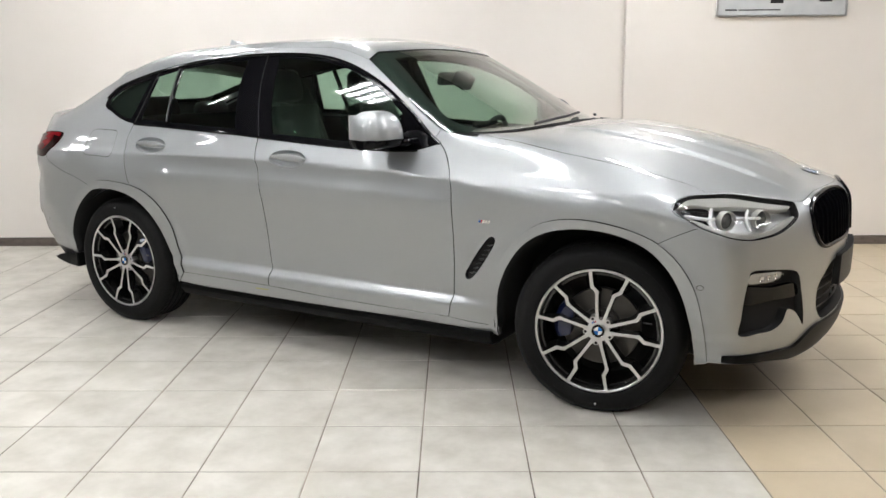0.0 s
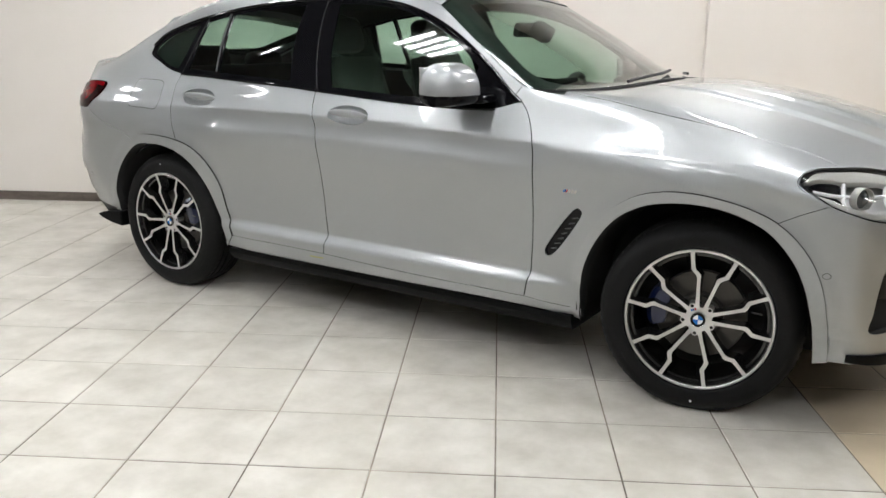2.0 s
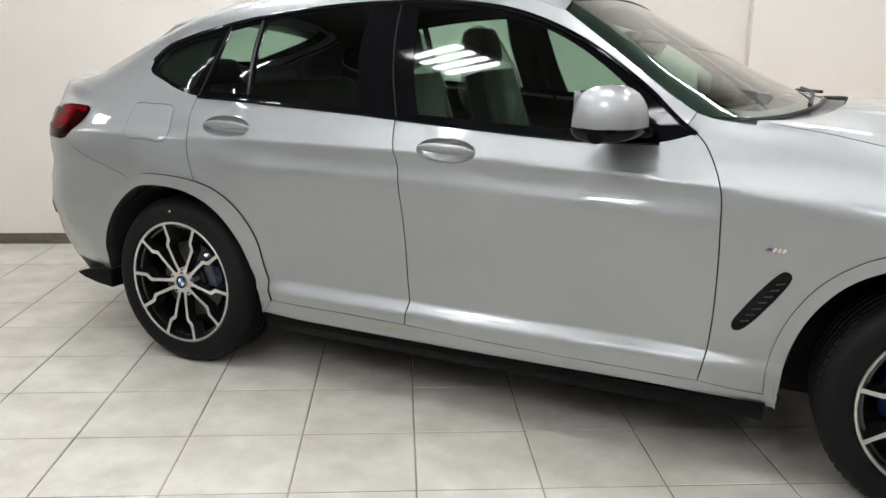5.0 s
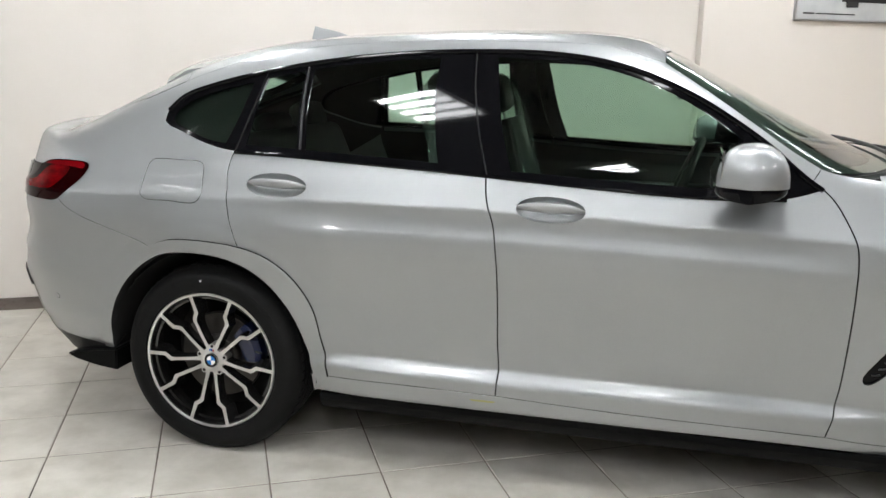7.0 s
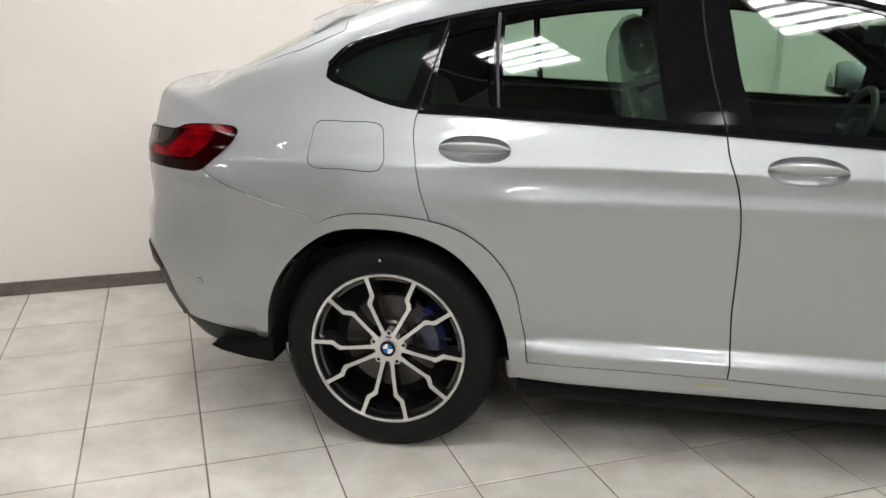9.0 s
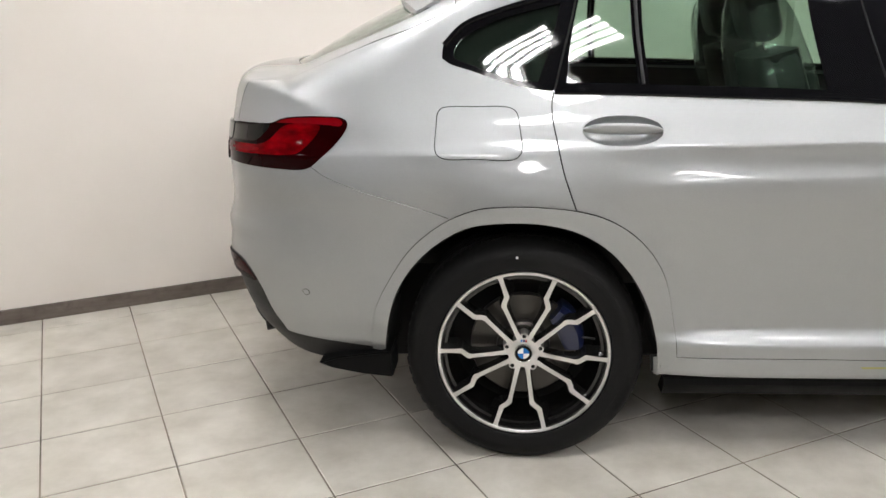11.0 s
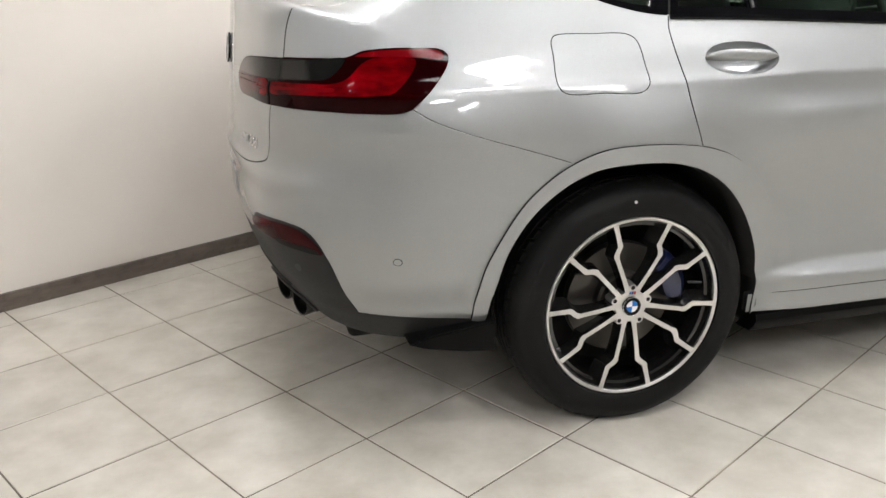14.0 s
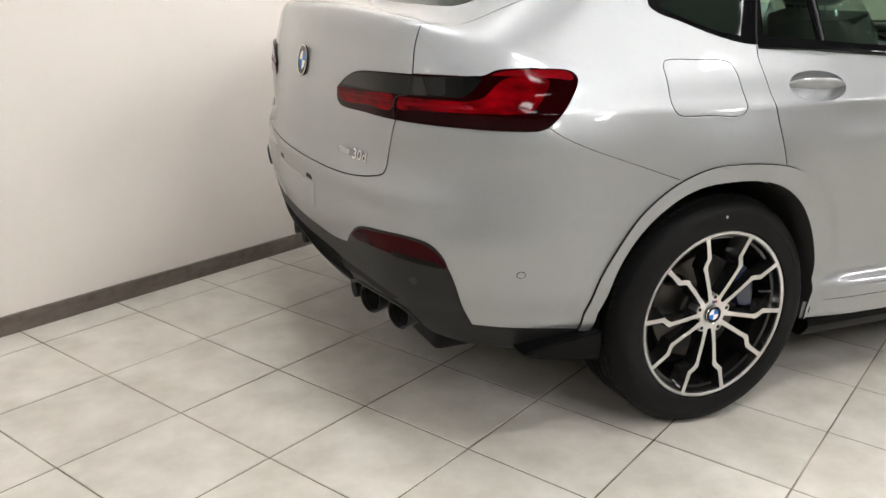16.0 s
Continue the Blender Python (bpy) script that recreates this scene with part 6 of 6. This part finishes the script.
# ---- the showroom ----
def mixed(name, low, high, scale, rough, metal=0.0, bump=0.0, detail=6.0, stretch=None, second=None):
    m = material(name, low, rough, metal)
    n = noise_of(m, scale, detail, 0.6, stretch)
    r = ramp_of(m, n.outputs["Fac"], [(0.32, low), (0.68, high)])
    colour = r.outputs["Color"]
    if second:
        sc, amount, tone = second
        n2 = noise_of(m, sc, 5, 0.65)
        r2 = ramp_of(m, n2.outputs["Fac"], [(0.5, (0, 0, 0)), (0.75, (amount,) * 3)])
        mix = m.node_tree.nodes.new("ShaderNodeMix")
        mix.data_type = "RGBA"
        m.node_tree.links.new(r2.outputs["Color"], mix.inputs[0])
        m.node_tree.links.new(colour, mix.inputs[6])
        mix.inputs[7].default_value = (*tone, 1)
        colour = mix.outputs[2]
    m.node_tree.links.new(colour, m.node_tree.nodes["Principled BSDF"].inputs["Base Color"])
    if bump:
        bump_by(m, n.outputs["Fac"], bump, 0.002)
    return m


def by_piece(m, spread):
    """Varies a material's brightness from piece to piece."""
    b = m.node_tree.nodes["Principled BSDF"]
    old = b.inputs["Base Color"].links[0].from_socket
    info = m.node_tree.nodes.new("ShaderNodeObjectInfo")
    h = m.node_tree.nodes.new("ShaderNodeHueSaturation")
    r = add(m, "ShaderNodeMapRange")
    r.inputs["To Min"].default_value, r.inputs["To Max"].default_value = 1 - spread, 1 + spread
    m.node_tree.links.new(info.outputs["Random"], r.inputs["Value"])
    m.node_tree.links.new(r.outputs["Result"], h.inputs["Value"])
    m.node_tree.links.new(old, h.inputs["Color"])
    m.node_tree.links.new(h.outputs["Color"], b.inputs["Base Color"])
    return m


def world_noise(m):
    """Lets a material's noise run on across pieces."""
    for n in m.node_tree.nodes:
        if n.bl_idname == "ShaderNodeTexCoord":
            g = m.node_tree.nodes.new("ShaderNodeNewGeometry")
            for l in list(n.outputs["Object"].links):
                m.node_tree.links.new(g.outputs["Position"], l.to_socket)
    return m


wall_paint = mixed("white_wall_paint", (0.765, 0.718, 0.662), (0.80, 0.752, 0.70), 1.3, 0.75, bump=0.05)
# grey only so that the unseen left end mirrors darker in the car
unseen_dark_paint = mixed("grey_unseen_wall_paint", (0.30, 0.29, 0.28), (0.34, 0.33, 0.32), 1.0, 0.8)
# pale so that the unseen wall behind the camera brightens the doors
unseen_pale_paint = mixed("pale_unseen_wall_paint", (0.56, 0.55, 0.53), (0.62, 0.61, 0.59), 1.0, 0.8)
ceiling_paint = mixed("ceiling_board", (0.13, 0.13, 0.13), (0.17, 0.17, 0.165), 60, 0.9)
board_wood = mixed("grey_brown_laminate", (0.095, 0.075, 0.062), (0.17, 0.14, 0.12), 9, 0.45, stretch=(0.25, 1, 3), second=(22, 0.7, (0.06, 0.045, 0.038)))
tile_light = by_piece(world_noise(mixed("pale_grey_glazed_tile", (0.47, 0.443, 0.385), (0.655, 0.626, 0.567), 5.0, 0.28, detail=9, second=(1.7, 0.55, (0.50, 0.470, 0.400)))), 0.035)
rough_by(tile_light, noise_of(tile_light, 14, 5).outputs["Fac"], 0.22, 0.42)
tile_sand = by_piece(world_noise(mixed("sand_glazed_tile", (0.52, 0.43, 0.30), (0.60, 0.50, 0.36), 3.0, 0.3, second=(1.4, 0.35, (0.48, 0.39, 0.27)))), 0.035)
grout = mixed("dark_grout", (0.045, 0.034, 0.025), (0.40, 0.35, 0.28), 1.5, 0.85, detail=6)

PU, PV = 0.398, 0.398                  # tile pitch
GRID = pose(0.095, 0.112, 0, 0, 0, ROOM_TURN)
U0, U1, V0, V1 = -8.6, 8.6, -10.5, 1.41
STEP_U, STEP_V = 2.83, 1.345           # where the wall steps forward, and to where
inv = ROOM.inverted()


def slab(name, lo, hi, mat, label="", kind="structure", m=ROOM, category=""):
    bm = bmesh.new()
    box(bm, lo, hi, m=m)
    ob = part(name, bm, mat, smooth=False)
    return tagged(ob, label, category, kind=kind)


slab("wall_back", (U0, V1, 0), (STEP_U, V1 + 0.2, CEILING), wall_paint, "plain white painted wall with a brown skirting")
slab("wall_step", (STEP_U, STEP_V, 0), (U1, V1 + 0.2, CEILING), wall_paint, "white wall section standing a little forward")
# out of view; stands here to darken what the car's side mirrors
slab("wall_left", (U0 - 0.2, V0, 0), (U0, V1 + 0.2, CEILING), unseen_dark_paint, "unseen grey end wall, added to darken the car's reflections")
slab("wall_right", (U1, V0, 0), (U1 + 0.2, V1 + 0.2, CEILING), wall_paint, "plain white end wall")
# out of view; its pale face lifts the reflections in the car's side
slab("wall_front", (U0 - 0.2, V0 - 0.2, 0), (U1 + 0.2, V0, CEILING), unseen_pale_paint, "unseen pale wall, added to brighten the car's reflections")
slab("ceiling", (U0 - 0.2, V0 - 0.2, CEILING), (U1 + 0.2, V1 + 0.2, CEILING + 0.15), ceiling_paint, "dark grey suspended ceiling")
slab("baseboard", (U0, V1 - 0.014, 0), (STEP_U, V1, 0.072), board_wood, "grey-brown laminate skirting board")
slab("baseboard_step", (STEP_U, STEP_V - 0.014, 0), (U1, STEP_V, 0.072), board_wood, "grey-brown laminate skirting board")

# ceiling lamps
tube_light = bpy.data.materials.new("lamp_tube_light")
tube_light.use_nodes = True
e = tube_light.node_tree.nodes["Principled BSDF"]
socket(e, "Emission Color", (0.975, 0.982, 1.0, 1))
socket(e, "Emission Strength", LAMP_POWER)
lamp_white = material("white_enamel", (0.75, 0.75, 0.74), 0.4)
louvre = material("bright_louvre", (0.7, 0.7, 0.7), 0.25, 0.9)


def ceiling_lamp():
    lamp = thing("ceiling_lamp", "square recessed ceiling lamp with four lit tubes and louvres", "lamp", group="ceiling lamps")
    bm = bmesh.new()
    for lo, hi in (((-0.30, -0.30, 0), (0.30, -0.28, 0.06)), ((-0.30, 0.28, 0), (0.30, 0.30, 0.06)), ((-0.30, -0.28, 0), (-0.28, 0.28, 0.06)), ((0.28, -0.28, 0), (0.30, 0.28, 0.06)), ((-0.28, -0.28, 0.055), (0.28, 0.28, 0.06))):
        box(bm, lo, hi)
    part("housing", bm, lamp_white, lamp, smooth=False)
    for k in range(4):
        bm = bmesh.new()
        v = -0.207 + 0.138 * k
        box(bm, (-0.275, v - 0.036, 0.012), (0.275, v + 0.036, 0.03))
        part("tube", bm, tube_light, lamp, "lit fluorescent tube", smooth=False)
    for k in range(3):
        bm = bmesh.new()
        v = -0.138 + 0.138 * k
        box(bm, (-0.28, v - 0.006, 0.004), (0.28, v + 0.006, 0.05))
        part("louvre", bm, louvre, lamp, smooth=False)
    return lamp


first = ceiling_lamp()
spots = LAMPS
for k, (u, v) in enumerate(spots):
    m = ROOM @ pose(u, v, CEILING - 0.061)
    if k:
        copy_thing(first, m)
    else:
        first.matrix_world = m

# a slim single-tube lamp between the square ones
slim = thing("batten_lamp", "slim white ceiling lamp with one lit tube", "lamp", ROOM @ pose(-2.9, -1.28, CEILING - 0.045))
for name, lo, hi, m in (("housing", (-0.33, -0.04, 0.02), (0.33, 0.04, 0.045), lamp_white), ("end_cap", (-0.33, -0.03, -0.005), (-0.30, 0.03, 0.02), lamp_white), ("end_cap", (0.30, -0.03, -0.005), (0.33, 0.03, 0.02), lamp_white)):
    bm = bmesh.new()
    box(bm, lo, hi, 0.003)
    part(name, bm, m, slim)
bm = bmesh.new()
tube(bm, [(-0.30, 0, 0.004), (0.30, 0, 0.004)], 0.014, 12)
part("tube", bm, tube_light, slim, "lit fluorescent tube")

# framed poster
poster_print = mixed("poster_print", (0.50, 0.52, 0.53), (0.62, 0.63, 0.63), 4, 0.35)
alu = material("aluminium_frame", (0.55, 0.55, 0.55), 0.3, 0.9)
poster = thing("poster", "aluminium-framed photo poster hanging on the white wall", "poster", ROOM @ pose(3.53, STEP_V, 1.83))
for name, lo, hi, m in (("print", (0.012, -0.016, 0.012), (1.008, -0.004, 0.70), poster_print), ("frame_bar", (0, -0.026, 0), (1.02, -0.002, 0.014), alu), ("frame_bar", (0, -0.026, 0.698), (1.02, -0.002, 0.712), alu), ("frame_bar", (0, -0.026, 0.014), (0.014, -0.002, 0.698), alu), ("frame_bar", (1.006, -0.026, 0.014), (1.02, -0.002, 0.698), alu)):
    bm = bmesh.new()
    box(bm, lo, hi)
    part(name, bm, m, poster, smooth=False)
for lo, hi, m in (((0.07, -0.018, 0.045), (0.16, -0.0165, 0.056), satin_black), ((0.175, -0.018, 0.046), (0.50, -0.0165, 0.054), grey_plastic), ((0.38, -0.0185, 0.135), (0.93, -0.0165, 0.20), grey_plastic), ((0.42, -0.019, 0.10), (0.52, -0.0165, 0.14), satin_black), ((0.80, -0.019, 0.11), (0.90, -0.0165, 0.15), satin_black)):
    bm = bmesh.new()
    box(bm, lo, hi)
    part("print_bar", bm, m, poster, smooth=False)

# floor: a bed of grout under single tiles
floor = slab("floor", (U0 - 0.2, V0 - 0.2, -0.12), (U1 + 0.2, V1 + 0.2, -0.0022), grout, "pale glazed floor tiles with dark joints")
SAND_FROM = 6                          # tile columns from here on are sand-coloured


def tile_mesh(name, mat, bevel=0.0022, joint=0.0056):
    a, b = PU / 2 - joint / 2, PV / 2 - joint / 2
    bm = bmesh.new()
    lo = [bm.verts.new((x, y, -0.012)) for x, y in ((-a, -b), (a, -b), (a, b), (-a, b))]
    mid = [bm.verts.new((x, y, -bevel * 0.7)) for x, y in ((-a, -b), (a, -b), (a, b), (-a, b))]
    up = [bm.verts.new((x, y, 0)) for x, y in ((-a + bevel, -b + bevel), (a - bevel, -b + bevel), (a - bevel, b - bevel), (-a + bevel, b - bevel))]
    bm.faces.new(up)
    for p, q in ((lo, mid), (mid, up)):
        for j in range(4):
            bm.faces.new((p[j], p[(j + 1) % 4], q[(j + 1) % 4], q[j]))
    me = bpy.data.meshes.new(name)
    bm.to_mesh(me)
    bm.free()
    me.materials.append(mat)
    return me


light_me, sand_me = tile_mesh("tile", tile_light), tile_mesh("tile", tile_sand)
rng = random.Random(4)
far_tiles = {"pale_tiles": [], "sand_tiles": []}
for i in range(-24, 22):
    for j in range(-27, 4):
        c = GRID @ Vector(((i + 0.5) * PU, (j + 0.5) * PV, 0))
        r = inv @ c
        if not (U0 - 0.1 < r.x < U1 + 0.1 and V0 - 0.1 < r.y < V1 + 0.2):
            continue
        sand = i >= SAND_FROM
        near = -2.9 < c.x < 4.3 and -3.1 < c.y < 1.9 or (c.x > 3 and c.y > -1 and c.x < 5.2 and c.y < 3.4)
        tilt = pose(c.x, c.y, rng.uniform(-0.0004, 0.0003), rng.uniform(-0.05, 0.05), rng.uniform(-0.05, 0.05), ROOM_TURN + 180 * rng.randint(0, 1))
        if near:
            t = link(new("tile", sand_me if sand else light_me), floor)
            t.matrix_world = tilt
        else:
            far_tiles["sand_tiles" if sand else "pale_tiles"].append(tilt)
for name, places in far_tiles.items():
    src = sand_me if name == "sand_tiles" else light_me
    co = np.array([v.co for v in src.vertices])
    fs = [tuple(p.vertices) for p in src.polygons]
    verts, faces = [], []
    for m in places:
        n = len(verts)
        verts += [tuple(m @ Vector(v)) for v in co]
        faces += [tuple(n + k for k in f) for f in fs]
    me = bpy.data.meshes.new(name)
    me.from_pydata(verts, [], faces)
    me.materials.append(src.materials[0])
    tagged(link(new(name, me), floor), kind="stuff")
